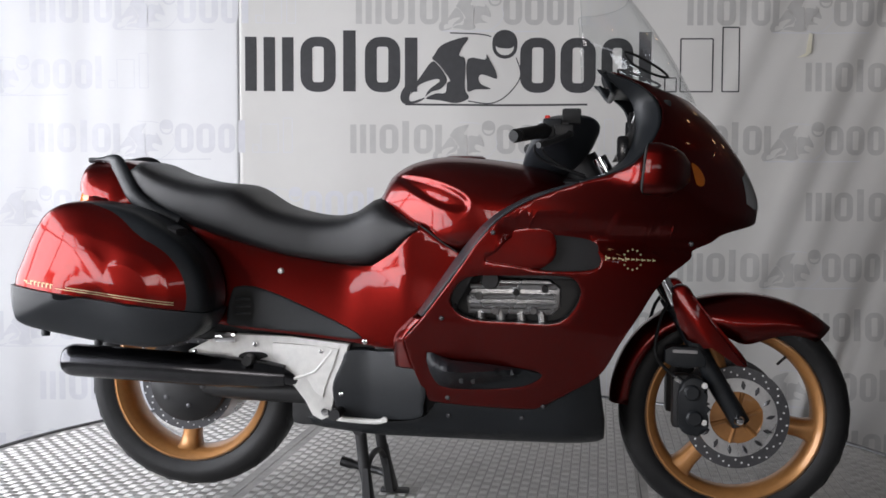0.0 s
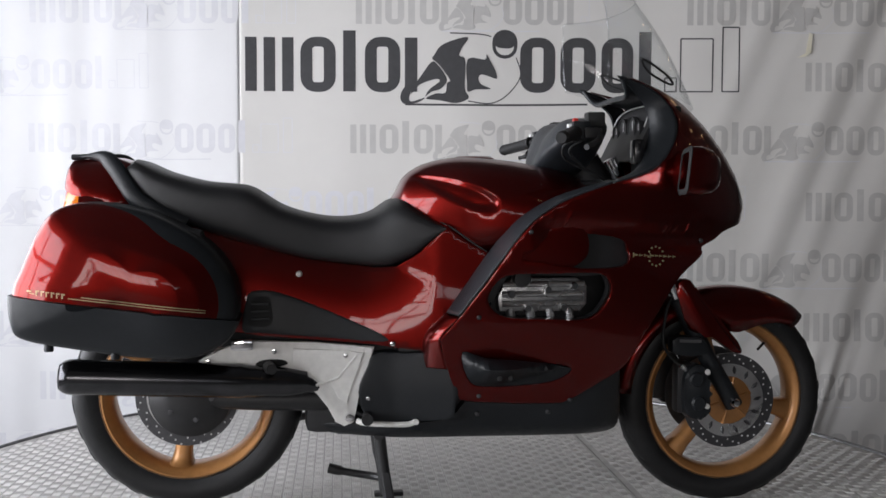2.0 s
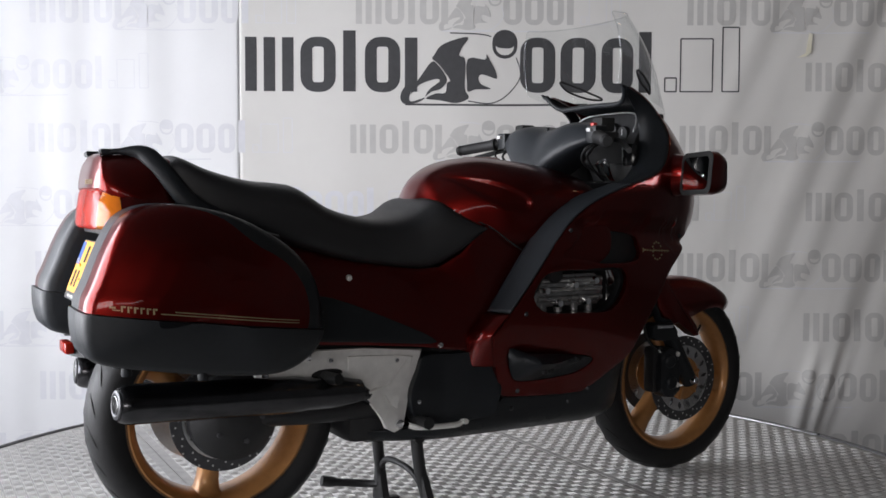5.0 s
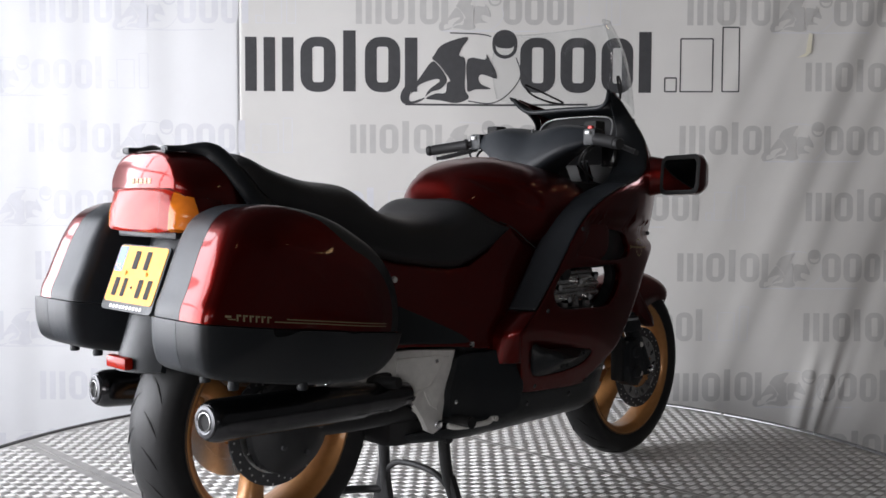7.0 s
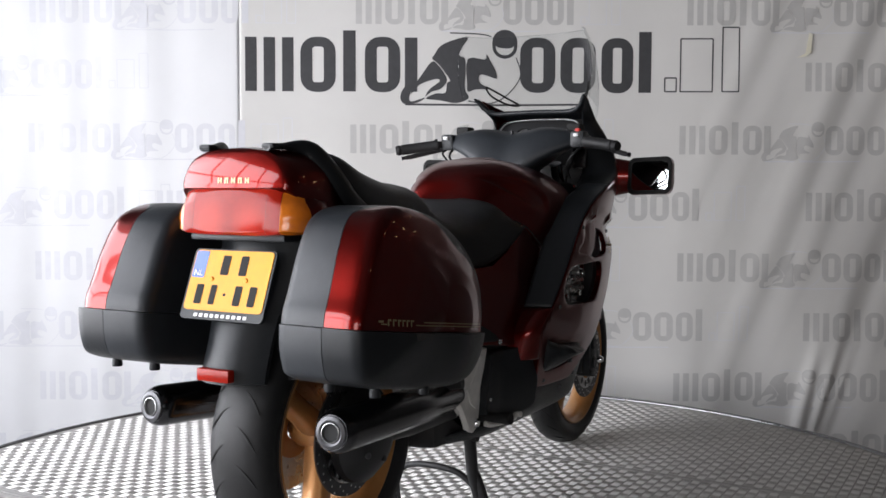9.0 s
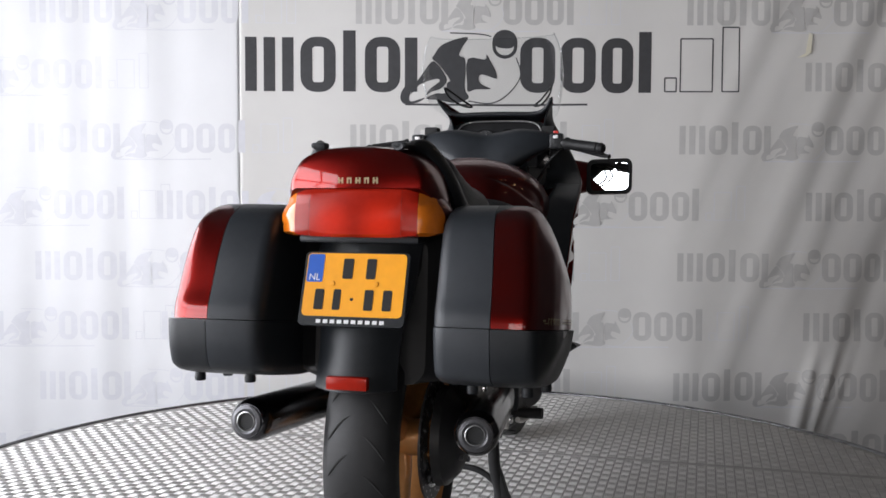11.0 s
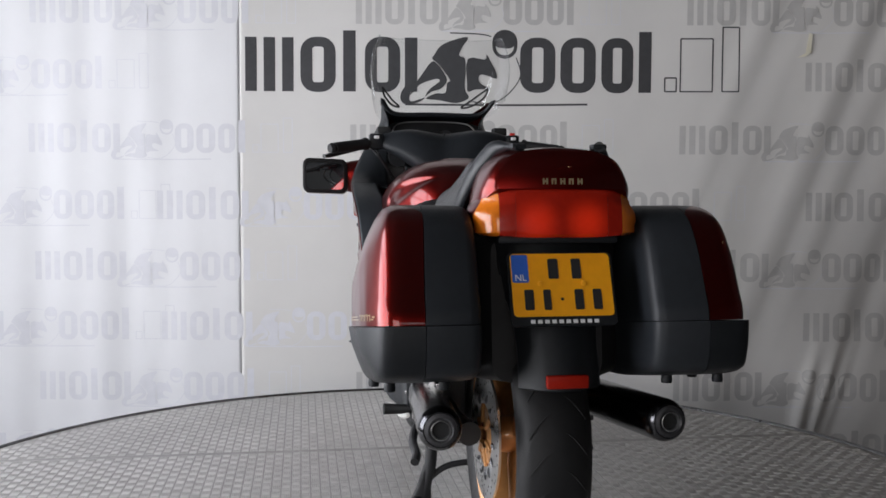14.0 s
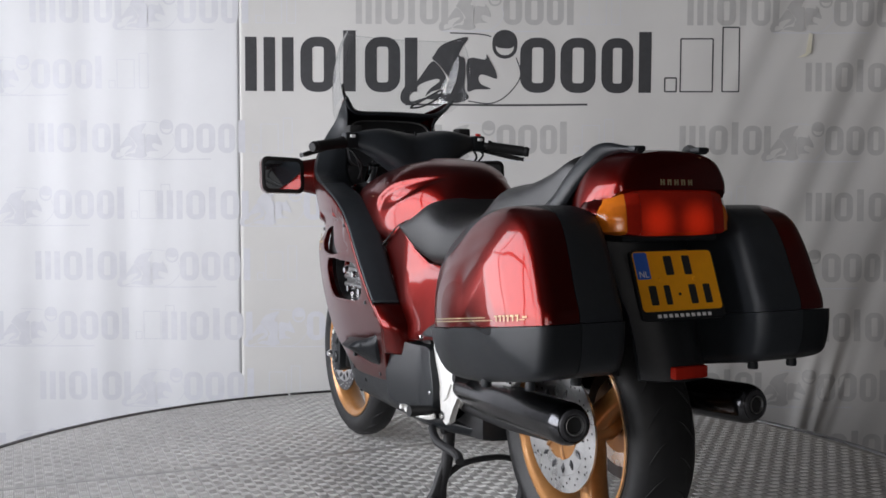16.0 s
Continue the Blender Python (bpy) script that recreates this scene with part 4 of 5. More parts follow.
def lamp_piece(name, keep, mat, label):
    """One lens cut out of the wrap-round tail lamp."""
    bm = loft(lamp_rings)
    for co, no in keep:
        bmesh.ops.bisect_plane(bm, geom=bm.verts[:] + bm.edges[:] + bm.faces[:], plane_co=co, plane_no=no, clear_outer=True)
    return part(name, bm, mat, tail_lamp, label, 40)


tail_lamp = part("tail_lamp", box(bmesh.new(), -0.2, 0, 0.89, 0.14, 0.26, 0.06, 0.01), DARK, motorcycle, "wide wrap-round tail lamp")
lamp_piece("tail_lens", [((0, 0.127, 0), (0, 1, 0)), ((0, 0.0955, 0), (0, -1, 0))], LENS_RED, "red tail lens")
lamp_piece("tail_lens", [((0, -0.127, 0), (0, -1, 0)), ((0, -0.0955, 0), (0, 1, 0))], LENS_RED, "red tail lens")
lamp_piece("brake_lens", [((0, 0.095, 0), (0, 1, 0)), ((0, -0.095, 0), (0, -1, 0))], LENS_GLOW, "red brake lens")
for s in (-1, 1):
    lamp_piece("indicator_lens", [((0, s * 0.1275, 0), (0, -s, 0)), ((-0.2565, 0, 0), (1, 0, 0))], LENS_AMBER, "amber indicator lens")
    lamp_piece("lamp_side", [((0, s * 0.1275, 0), (0, -s, 0)), ((-0.256, 0, 0), (-1, 0, 0))], RED, "red side of the lamp housing")
part("lamp_trim", box(bmesh.new(), -0.235, 0, 0.848, 0.10, 0.25, 0.014, 0.005), PLASTIC, tail_lamp)

# rear mudguard, number plate and reflector
rings = []
for x, z, w in ((-0.19, 0.855, 0.13), (-0.262, 0.845, 0.115), (-0.275, 0.80, 0.108), (-0.31, 0.72, 0.10), (-0.325, 0.68, 0.088), (-0.345, 0.62, 0.084), (-0.362, 0.57, 0.085), (-0.368, 0.548, 0.086)):
    rings.append([(x + 0.016 + 0.05 * (abs(y) ** 2.2), y * w, z + 0.004) for y in np.linspace(-1, 1, 13)] + [(x + 0.03 + 0.05 * (abs(y) ** 2.2), y * w * 0.96, z) for y in np.linspace(1, -1, 13)])
guard = part("rear_mudguard", loft(rings), PLASTIC, motorcycle, "black plastic rear mudguard", 50)
TILT = math.atan2(0.047, 0.122)
PLATE = Matrix.Translation((-0.306, 0, 0.758)) @ Matrix.Rotation(TILT, 4, "Y")


def rounded_rect(w, h, r, n=4):
    out = []
    for cy, cz, a in ((w / 2 - r, h / 2 - r, 0), (-w / 2 + r, h / 2 - r, 90), (-w / 2 + r, -h / 2 + r, 180), (w / 2 - r, -h / 2 + r, 270)):
        for k in range(n + 1):
            t = radians(a + 90 * k / n)
            out.append((cy + r * math.cos(t), cz + r * math.sin(t)))
    return out


def flat(w, h, r, x0, x1, dy=0.0, dz=0.0, m=PLATE):
    bm = loft([[m @ Vector((x, y + dy, z + dz)) for y, z in rounded_rect(w, h, r)] for x in (x0, x1)])
    return bm


holder = part("plate_holder", flat(0.218, 0.152, 0.01, 0.004, -0.003, 0, -0.008), PLASTIC, motorcycle, "black number plate holder")
number_plate = part("number_plate", flat(0.207, 0.130, 0.009, -0.003, -0.0045), YELLOW, motorcycle, "yellow two-line number plate")
part("plate_flag", flat(0.034, 0.058, 0.004, -0.0045, -0.0052, 0.0845, 0.0335), BLUE, number_plate, "blue country strip")
code = bpy.data.curves.new("country_code", "FONT")
code.body, code.size, code.align_x, code.align_y = "NL", 0.019, "CENTER", "CENTER"
code.extrude = 0.0003
code.materials.append(PALE_INK)
code_ob = new("country_code", code)
code_ob.parent = number_plate
code_ob.matrix_local = PLATE @ Matrix(((0, 0, -1, -0.0056), (-1, 0, 0, 0.0845), (0, 1, 0, 0.014), (0, 0, 0, 1)))
tagged(code_ob, "small white country letters")
for dy, dz, w, h in ((0.016, 0.033, 0.030, 0.042), (-0.032, 0.033, 0.028, 0.042), (0.07, -0.031, 0.027, 0.042), (0.033, -0.031, 0.022, 0.042), (0.002, -0.03, 0.010, 0.006), (-0.033, -0.031, 0.026, 0.042), (-0.071, -0.031, 0.026, 0.042)):
    part("plate_mark", flat(w * 0.7, h, 0.003, -0.0045, -0.0054, dy, dz), INK, number_plate)
bm = bmesh.new()
for k in range(10):
    a = [bm.verts.new(PLATE @ Vector((-0.0042, 0.066 - 0.0145 * k + y, -0.0755 + z))) for y, z in rounded_rect(0.0095, 0.0075, 0.001)]
    bm.faces.new(a)
part("holder_mark", bm, PALE_INK, holder, "row of plain white bars")
for dy in (0.045, -0.045):
    part("plate_screw", lathe(bmesh.new(), [(0.0, -0.0085), (0.005, -0.0075), (0.0055, -0.004)], PLATE @ Vector((0, dy, 0.004)), 14, "X"), YELLOW, number_plate)
part("rear_reflector", box(bmesh.new(), -0.352, 0, 0.571, 0.02, 0.084, 0.026, 0.004), LENS_RED, guard, "red rear reflector")


part("inner_mudguard", loft([[(x + 0.1 * z, y, 0.70 + z) for y, z in rounded_rect(2 * w, 0.31, 0.04)] for x, w in ((-0.20, 0.12), (-0.16, 0.155), (-0.12, 0.19), (-0.06, 0.19))]), DARK, motorcycle, "black inner mudguard")


# ---- panniers ----
def pannier(s):
    """One hard pannier: red lid outside, black front and lower shell, grey-black inner shell."""
    case = part("pannier", box(bmesh.new(), -0.09, s * 0.27, 0.72, 0.34, 0.10, 0.26, 0.03), DARK, motorcycle, "hard pannier with candy red lid and black shell")
    side = spline([(-0.374, 0.70), (-0.355, 0.75), (-0.317, 0.84), (-0.276, 0.895), (-0.20, 0.917), (-0.09, 0.903), (0.0, 0.87), (0.095, 0.81), (0.15, 0.736), (0.166, 0.65), (0.14, 0.578),
                   (0.06, 0.534), (-0.06, 0.536), (-0.20, 0.556), (-0.338, 0.583), (-0.37, 0.62)], 5, True)
    c = np.array((-0.10, 0.72))
    def ring_at(y, inset, grow=0.0):
        out = []
        for q in side:
            d = q - c
            L = np.linalg.norm(d)
            p = c + d * (1 - inset / L) + d / L * grow
            front = min(max((p[0] + 0.06) / 0.24, 0), 1)
            top = min(max((p[1] - 0.70) / 0.22, 0), 1)
            yy = 0.172 + (y - 0.172) * (1 - 0.09 * front ** 1.6 - 0.10 * top ** 2)
            out.append((p[0], s * yy, p[1]))
        return out
    prof = [(0.172, 0.03), (0.176, 0.014), (0.184, 0.005), (0.2, 0.001), (0.285, 0.0)]
    lid = [(0.2865, 0.0), (0.338, 0.001), (0.354, 0.004), (0.3625, 0.01), (0.368, 0.02), (0.378, 0.048), (0.391, 0.095), (0.399, 0.15)]
    def cut(bm, planes):
        for co, no in planes:
            bmesh.ops.bisect_plane(bm, geom=bm.verts[:] + bm.edges[:] + bm.faces[:], plane_co=co, plane_no=no, clear_outer=True)
            bmesh.ops.holes_fill(bm, edges=[e for e in bm.edges if len(e.link_faces) == 1], sides=0)
        return bm
    slope = Vector((0.13, 0, 1)).normalized()
    seam = Vector((-0.15, 0, 0.662))
    up = [(seam, -slope)]
    down = [(seam - slope * 0.0015, slope)]
    part("inner_shell", cut(loft([ring_at(*p) for p in prof]), up), GREY_PLASTIC, case, "grey-black inner shell", 40)
    part("inner_shell", cut(loft([ring_at(y, i, 0.007) for y, i in prof]), down), GREY_PLASTIC, case, "grey-black inner shell", 40)
    part("lower_shell", cut(loft([ring_at(y, i, 0.007) for y, i in [(0.2865, 0.0), (0.346, 0.0005), (0.362, 0.003), (0.3705, 0.009), (0.376, 0.019), (0.386, 0.048), (0.399, 0.095), (0.406, 0.15)]]), down), PLASTIC, case, "black lower shell", 40)
    # the front border of the lid is black, the rest is red
    def shell(border):
        ys, gs = [q[0] for q in lid], [q[1] for q in lid]
        along = np.concatenate([[0], np.cumsum(np.hypot(np.diff(ys), np.diff(gs)))])
        width = [0.0015] + [float(np.interp(g, gs, along)) for g in (0.0012, 0.006, 0.016, 0.038, 0.047)]
        edge = [float(np.interp(q[0], [-0.26, -0.2, -0.15, -0.08, -0.01, 0.04], width)) for q in side]
        def row(share):
            out = []
            for k, e in enumerate(edge):
                t = e * share if share <= 1 else e + (along[-1] - e) * (share - 1)
                out.append(ring_at(float(np.interp(t, along, ys)), float(np.interp(t, along, gs)))[k])
            return out
        bm = loft([row(k / 8) for k in range(8)] + [row(1 + k / 16) for k in range(17)])
        n, drop = len(side), []
        for k, f in enumerate(bm.faces):
            m = f.calc_center_median()
            if (k < 8 * n and m.x > -0.26 and m.z > 0.6) != border:
                drop.append(f)
        bmesh.ops.delete(bm, geom=drop, context="FACES")
        bmesh.ops.bisect_plane(bm, geom=bm.verts[:] + bm.edges[:] + bm.faces[:], plane_co=seam, plane_no=-slope, clear_outer=True)
        return bm
    part("lid", shell(False), RED, case, "glossy candy red lid", 40)
    part("lid_border", shell(True), PLASTIC, case, "black front border", 40)
    # pinstripe with a plain-bar mark
    def skin_y(x, z):
        p = np.array((x, z))
        d = p - c
        way = math.atan2(d[1], d[0])
        reach = max(side, key=lambda q: math.cos(math.atan2(q[1] - c[1], q[0] - c[0]) - way))
        gap = np.linalg.norm(reach - c) - np.linalg.norm(d)
        y = np.interp(gap, [q[1] for q in lid[1:]], [q[0] for q in lid[1:]])
        front, top = min(max((x + 0.06) / 0.24, 0), 1), min(max((z - 0.70) / 0.22, 0), 1)
        return 0.172 + (y - 0.172) * (1 - 0.09 * front ** 1.6 - 0.10 * top ** 2) + 0.002
    def seam_z(x, lift):
        return 0.662 - 0.13 * (x + 0.15) + lift
    def ribbon(bm, x0, x1, lift, wide):
        row = []
        for x in np.linspace(x0, x1, 24):
            z = seam_z(x, lift)
            row.append([(x, s * skin_y(x, z), z), (x, s * skin_y(x, z + wide), z + wide)])
        skin(bm, row, False, False)
    bm = bmesh.new()
    ribbon(bm, -0.33, -0.318, 0.016, 0.004)
    ribbon(bm, -0.23, 0.09, 0.012, 0.0022)
    ribbon(bm, -0.20, 0.09, 0.018, 0.0022)
    ribbon(bm, -0.325, -0.31, 0.012, 0.0022)
    for k in range(6):
        x0 = -0.308 + 0.0125 * k
        ribbon(bm, x0, x0 + 0.0035, 0.010, 0.013)
        ribbon(bm, x0 + 0.004, x0 + 0.009, 0.0195, 0.0035)
    part("pinstripe", bm, GOLD_INK, case, "gold pinstripe with plain bars", 0)
    for x, y in ((-0.29, 0.345), (-0.285, 0.235), (0.03, 0.30), (-0.13, 0.36)):
        z = 0.56 if x < -0.2 else 0.54
        part("foot", lathe(bmesh.new(), [(0.0, -0.022), (0.011, -0.022), (0.012, -0.016), (0.010, 0.0), (0.010, 0.03)], (x, s * y, z + 0.012), 14, "Z"), PLASTIC, case)


both(pannier)


# ---- silencers ----
def silencer(s):
    a, b = Vector((-0.288, s * 0.2415, 0.468)), Vector((0.335, s * 0.183, 0.428))
    d = (b - a).normalized()
    L = (b - a).length
    path = [a + d * k for k in (0.0, 0.006, 0.018, 0.03, L * 0.5, L * 0.72, L * 0.74, L * 0.9, L)]
    ob = part("silencer", tube(bmesh.new(), path, [0.036, 0.041, 0.045, 0.046, 0.046, 0.046, 0.043, 0.04, 0.03], 28, True), PIPE, motorcycle, "black chrome silencer")
    def turned(prof, n=24):
        q = d.to_track_quat("Z", "Y").to_matrix().to_4x4()
        bm = lathe(bmesh.new(), prof, (0, 0, 0), n, "Z")
        bmesh.ops.transform(bm, matrix=Matrix.Translation(a) @ q, verts=bm.verts)
        return bm
    part("end_ring", turned([(0.034, 0.004), (0.033, -0.004), (0.026, -0.006), (0.021, -0.004), (0.0205, 0.0)]), DARK_STEEL, ob, "worn bright end ring")
    part("tail_pipe", turned([(0.0205, -0.006), (0.019, -0.0065), (0.0175, 0.0), (0.017, 0.03)]), ENGINE, ob)
    part("bore", turned([(0.0172, 0.0), (0.0172, -0.001), (0.0, -0.0012)]), INK, ob, "dark bore")
    part("header_pipe", tube(bmesh.new(), spline([b - d * 0.02, (0.38, s * 0.155, 0.405), (0.44, s * 0.125, 0.355), (0.54, s * 0.11, 0.30), (0.70, s * 0.1, 0.285)], 5), 0.024, 14), PIPE, ob, "black header pipe")
    part("clamp", tube(bmesh.new(), [Vector((0.395, s * 0.147, 0.393)), Vector((0.42, s * 0.134, 0.371))], 0.027, 16), ALU, ob)


both(silencer)


# ---- wheels ----
def wheel(name, x, z, tyre_r, rim_r, half, turn0, label):
    hub = part(name, lathe(bmesh.new(), [(0.0, -half * 0.9), (0.03, -half * 0.9), (0.042, -half * 0.6), (0.045, 0), (0.042, half * 0.6), (0.03, half * 0.9), (0.0, half * 0.9)], (x, 0, z), 32), GOLD, motorcycle, label)
    side = rim_r - 0.008
    prof = [(side, -half * 0.78), (rim_r, -half * 0.86), (rim_r + 0.004, -half * 0.80), (tyre_r - 0.055, -half * 0.98), (tyre_r - 0.03, -half * 0.96), (tyre_r - 0.012, -half * 0.72), (tyre_r - 0.003, -half * 0.38), (tyre_r, 0)]
    prof = prof + [(r, -a) for r, a in prof[-2::-1]]
    tyre = part("tyre", lathe(bmesh.new(), prof, (x, 0, z), 96, closed=True), RUBBER, hub, "worn black road tyre", 50)
    # slanting tread grooves
    for k in range(26):
        for s in (-1, 1):
            w0 = 2 * math.pi * (k + (0.5 if s > 0 else 0)) / 26
            pts = []
            for j in range(6):
                u = 0.16 + 0.62 * j / 5
                w = w0 + 0.16 * (j / 5) ** 1.5
                r = tyre_r - 0.0125 * u ** 1.7 * 1.25 - 0.0012
                pts.append((x + r * math.cos(w), s * half * u * 0.98, z + r * math.sin(w)))
            part("tread_groove", tube(bmesh.new(), pts, [0.0006, 0.0022, 0.0028, 0.0028, 0.002, 0.0006], 5, False), INK, hub)
    bm = bmesh.new()
    for k in range(9):
        w = 0.9 + 0.055 * k
        for s in (-1, 1):
            r0, r1 = tyre_r - 0.047, tyre_r - 0.036
            q = [(x + r * math.cos(v), s * half * 0.985, z + r * math.sin(v)) for r, v in ((r0, w), (r1, w), (r1, w + 0.03), (r0, w + 0.03))]
            bm.faces.new([bm.verts.new(p) for p in q])
    part("sidewall_mark", bm, GREY_PLASTIC, hub, "raised plain bars on the sidewall")
    ring_prof = [(rim_r + 0.002, -half * 0.84), (rim_r - 0.006, -half * 0.86), (rim_r - 0.012, -half * 0.78), (rim_r - 0.02, -half * 0.70), (rim_r - 0.028, -half * 0.35), (rim_r - 0.03, 0)]
    ring_prof += [(r, -a) for r, a in ring_prof[-2::-1]]
    ring_prof += [(rim_r - 0.012, half * 0.5), (rim_r - 0.012, -half * 0.5)]
    rim = part("rim", lathe(bmesh.new(), ring_prof, (x, 0, z), 96, closed=True), GOLD, hub, "gold painted cast rim", 40)
    for k in range(3):
        w = radians(turn0 + 120 * k)
        c, sn = math.cos(w), math.sin(w)
        rings = []
        for r, wide, deep in ((0.03, 0.030, 0.03), (0.07, 0.026, 0.034), (0.12, 0.023, 0.032), (rim_r - 0.06, 0.026, 0.033), (rim_r - 0.036, 0.031, 0.036), (rim_r - 0.024, 0.042, half * 0.6)):
            ring = []
            for a in range(12):
                t = 2 * math.pi * a / 12
                u = math.copysign(abs(math.cos(t)) ** 0.6, math.cos(t)) * wide
                v = math.copysign(abs(math.sin(t)) ** 0.6, math.sin(t)) * deep
                ring.append((x + r * c - u * sn, v, z + r * sn + u * c))
            rings.append(ring)
        part("spoke", loft(rings), GOLD, hub, "gold cast spoke", 50)
    part("valve", tube(bmesh.new(), [(x + (rim_r - 0.028) * math.cos(0.85), -0.01, z + (rim_r - 0.028) * math.sin(0.85)), (x + (rim_r - 0.06) * math.cos(0.88), -0.02, z + (rim_r - 0.06) * math.sin(0.88))], 0.004, 8), RUBBER, hub)
    return hub


def brake_disc(hub, x, z, y, s, dark, r_out=0.142, hole_mat=INK):
    """A drilled floating disc on one side of a wheel."""
    t = 0.0025
    def annulus(r0, r1):
        return lathe(bmesh.new(), [(r0, -t), (r1, -t), (r1, t), (r0, t)], (x, y, z), 64, closed=True)
    disc = part("brake_disc", annulus(0.110, r_out), DARK_STEEL if dark else STEEL, hub, "drilled brake disc ring", 40)
    part("disc_carrier", annulus(0.072, 0.1095), STEEL, hub, "bright steel disc carrier", 40)
    # Flat dots for the holes; a pale hole_mat paints light showing through them.
    bm = bmesh.new()
    for k in range(48):
        w = 2 * math.pi * k / 48
        r = 0.118 + 0.009 * (k % 3)
        lathe(bm, [(0.0, s * 0.0004), (0.0028, s * 0.0004), (0.0028, 0)], (x + r * math.cos(w), y + s * t, z + r * math.sin(w)), 8)
    tagged(part("disc_hole", bm, hole_mat, hub, "small flat dots for drilled holes, pale where light shows through"), kind="stuff")
    for k in range(14):
        w = 2 * math.pi * k / 14
        pts = [(x + r * math.cos(w + 3.2 * (r - 0.08)), y + s * (t + 0.0003), z + r * math.sin(w + 3.2 * (r - 0.08))) for r in (0.08, 0.091, 0.103)]
        part("carrier_slot", tube(bmesh.new(), pts, [0.002, 0.0062, 0.002], 6), DARK_STEEL, hub)
    bm = bmesh.new()
    lathe(bm, [(0.03, s * 0.004), (0.06, s * 0.002), (0.074, -s * 0.002), (0.074, -s * 0.008), (0.03, -s * 0.01)], (x, y, z), 36)
    for k in range(6):
        w = 2 * math.pi * k / 6 + 0.3
        part("spider_rib", tube(bmesh.new(), [(x + 0.03 * math.cos(w), y + s * 0.004, z + 0.03 * math.sin(w)), (x + 0.072 * math.cos(w), y + s * 0.001, z + 0.072 * math.sin(w))], 0.006, 8), GOLD, hub)
    part("disc_spider", bm, GOLD, hub, "gold disc mount with ribs")


rear = wheel("rear_wheel", 0.008, 0.38, 0.322, 0.238, 0.08, -97, "rear wheel with gold three-spoke rim")
brake_disc(rear, 0.008, 0.38, -0.085, -1, True, 0.14, STEEL)
brake_disc(rear, 0.008, 0.38, 0.085, 1, False, 0.15)
front = wheel("front_wheel", 1.584, 0.326, 0.318, 0.243, 0.056, -132, "front wheel with gold three-spoke rim")
# PALE_INK dots: light through the front discs' holes, put into the colour.
brake_disc(front, 1.584, 0.326, -0.075, -1, True, 0.142, PALE_INK)
brake_disc(front, 1.584, 0.326, 0.075, 1, True, 0.142, PALE_INK)

# swing arm and final drive
bm = bmesh.new()
lathe(bm, [(0.0, -0.16), (0.05, -0.16), (0.085, -0.145), (0.112, -0.12), (0.115, -0.10), (0.0, -0.10)], (0.02, 0, 0.385), 40)
drive = part("final_drive", bm, DARK, motorcycle, "black final drive housing")
for k in range(5):
    w = 2 * math.pi * k / 5
    part("bolt", lathe(bmesh.new(), [(0.0, -0.012), (0.007, -0.01), (0.007, 0.0)], (0.02 + 0.06 * math.cos(w), -0.152, 0.385 + 0.06 * math.sin(w)), 8), DARK_STEEL, drive)
bm = bmesh.new()
for s in (-1, 1):
    tube(bm, [(0.0, s * 0.125, 0.385), (0.2, s * 0.135, 0.375), (0.45, s * 0.12, 0.37)], [0.028, 0.03, 0.035], 14)
part("swing_arm", bm, DARK, motorcycle, "black swing arm")


# ---- foot rest brackets ----
def bracket(s):
    pts = [(0.05, 0.492), (0.115, 0.525), (0.18, 0.545), (0.35, 0.538), (0.52, 0.522), (0.50, 0.46), (0.474, 0.399), (0.468, 0.345), (0.462, 0.315), (0.437, 0.305), (0.412, 0.318), (0.396, 0.36),
           (0.365, 0.40), (0.32, 0.435), (0.272, 0.465), (0.20, 0.465), (0.148, 0.458), (0.10, 0.472), (0.06, 0.48)]
    ob = part("footrest_bracket", plate(bmesh.new(), pts, s * 0.168, s * 0.186, 0.004), ALU, motorcycle, "cast aluminium footrest bracket", 40)
    part("web", plate(bmesh.new(), [(0.30, 0.522), (0.44, 0.514), (0.49, 0.507), (0.475, 0.465), (0.452, 0.415), (0.445, 0.37), (0.42, 0.385), (0.40, 0.425), (0.345, 0.455), (0.30, 0.478)], s * 0.1855, s * 0.1905, 0.002), ALU, ob)
    slot = spline([(0.20, 0.478), (0.22, 0.492), (0.27, 0.492), (0.285, 0.48), (0.25, 0.472)], 3, True)
    part("slot", plate(bmesh.new(), slot, s * 0.1862, s * 0.1872), INK, ob, "dark slot")
    part("rib", tube(bmesh.new(), [(0.36, s * 0.186, 0.42), (0.42, s * 0.188, 0.44), (0.47, s * 0.187, 0.50)], 0.005, 8), ALU, ob)
    for q, r in (((0.45, 0.33), 0.013), ((0.075, 0.488), 0.010), ((0.25, 0.515), 0.008), ((0.44, 0.50), 0.007)):
        part("bolt", lathe(bmesh.new(), [(0.0, s * 0.01), (r * 0.8, s * 0.009), (r, s * 0.004), (r, 0)], (q[0], s * 0.186, q[1]), 14), CHROME, ob)
    part("passenger_peg", tube(bmesh.new(), [(0.235, s * 0.19, 0.472), (0.245, s * 0.255, 0.478)], [0.018, 0.014], 12), RUBBER, ob, "folded rubber passenger peg")
    part("lock_box", box(bmesh.new(), 0.165, s * 0.188, 0.535, 0.06, 0.03, 0.03, 0.006), CHROME, ob, "small bright lock")
    part("rider_peg", tube(bmesh.new(), [(0.50, s * 0.17, 0.335), (0.495, s * 0.27, 0.34)], [0.012, 0.016], 12), RUBBER, ob, "black rubber rider peg")
    part("pedal", tube(bmesh.new(), spline([(0.47, s * 0.205, 0.325), (0.50, s * 0.215, 0.318), (0.60, s * 0.225, 0.315), (0.625, s * 0.225, 0.322), (0.628, s * 0.24, 0.324)], 4), 0.0075, 10), ALU, ob, "bright foot pedal")


both(bracket)

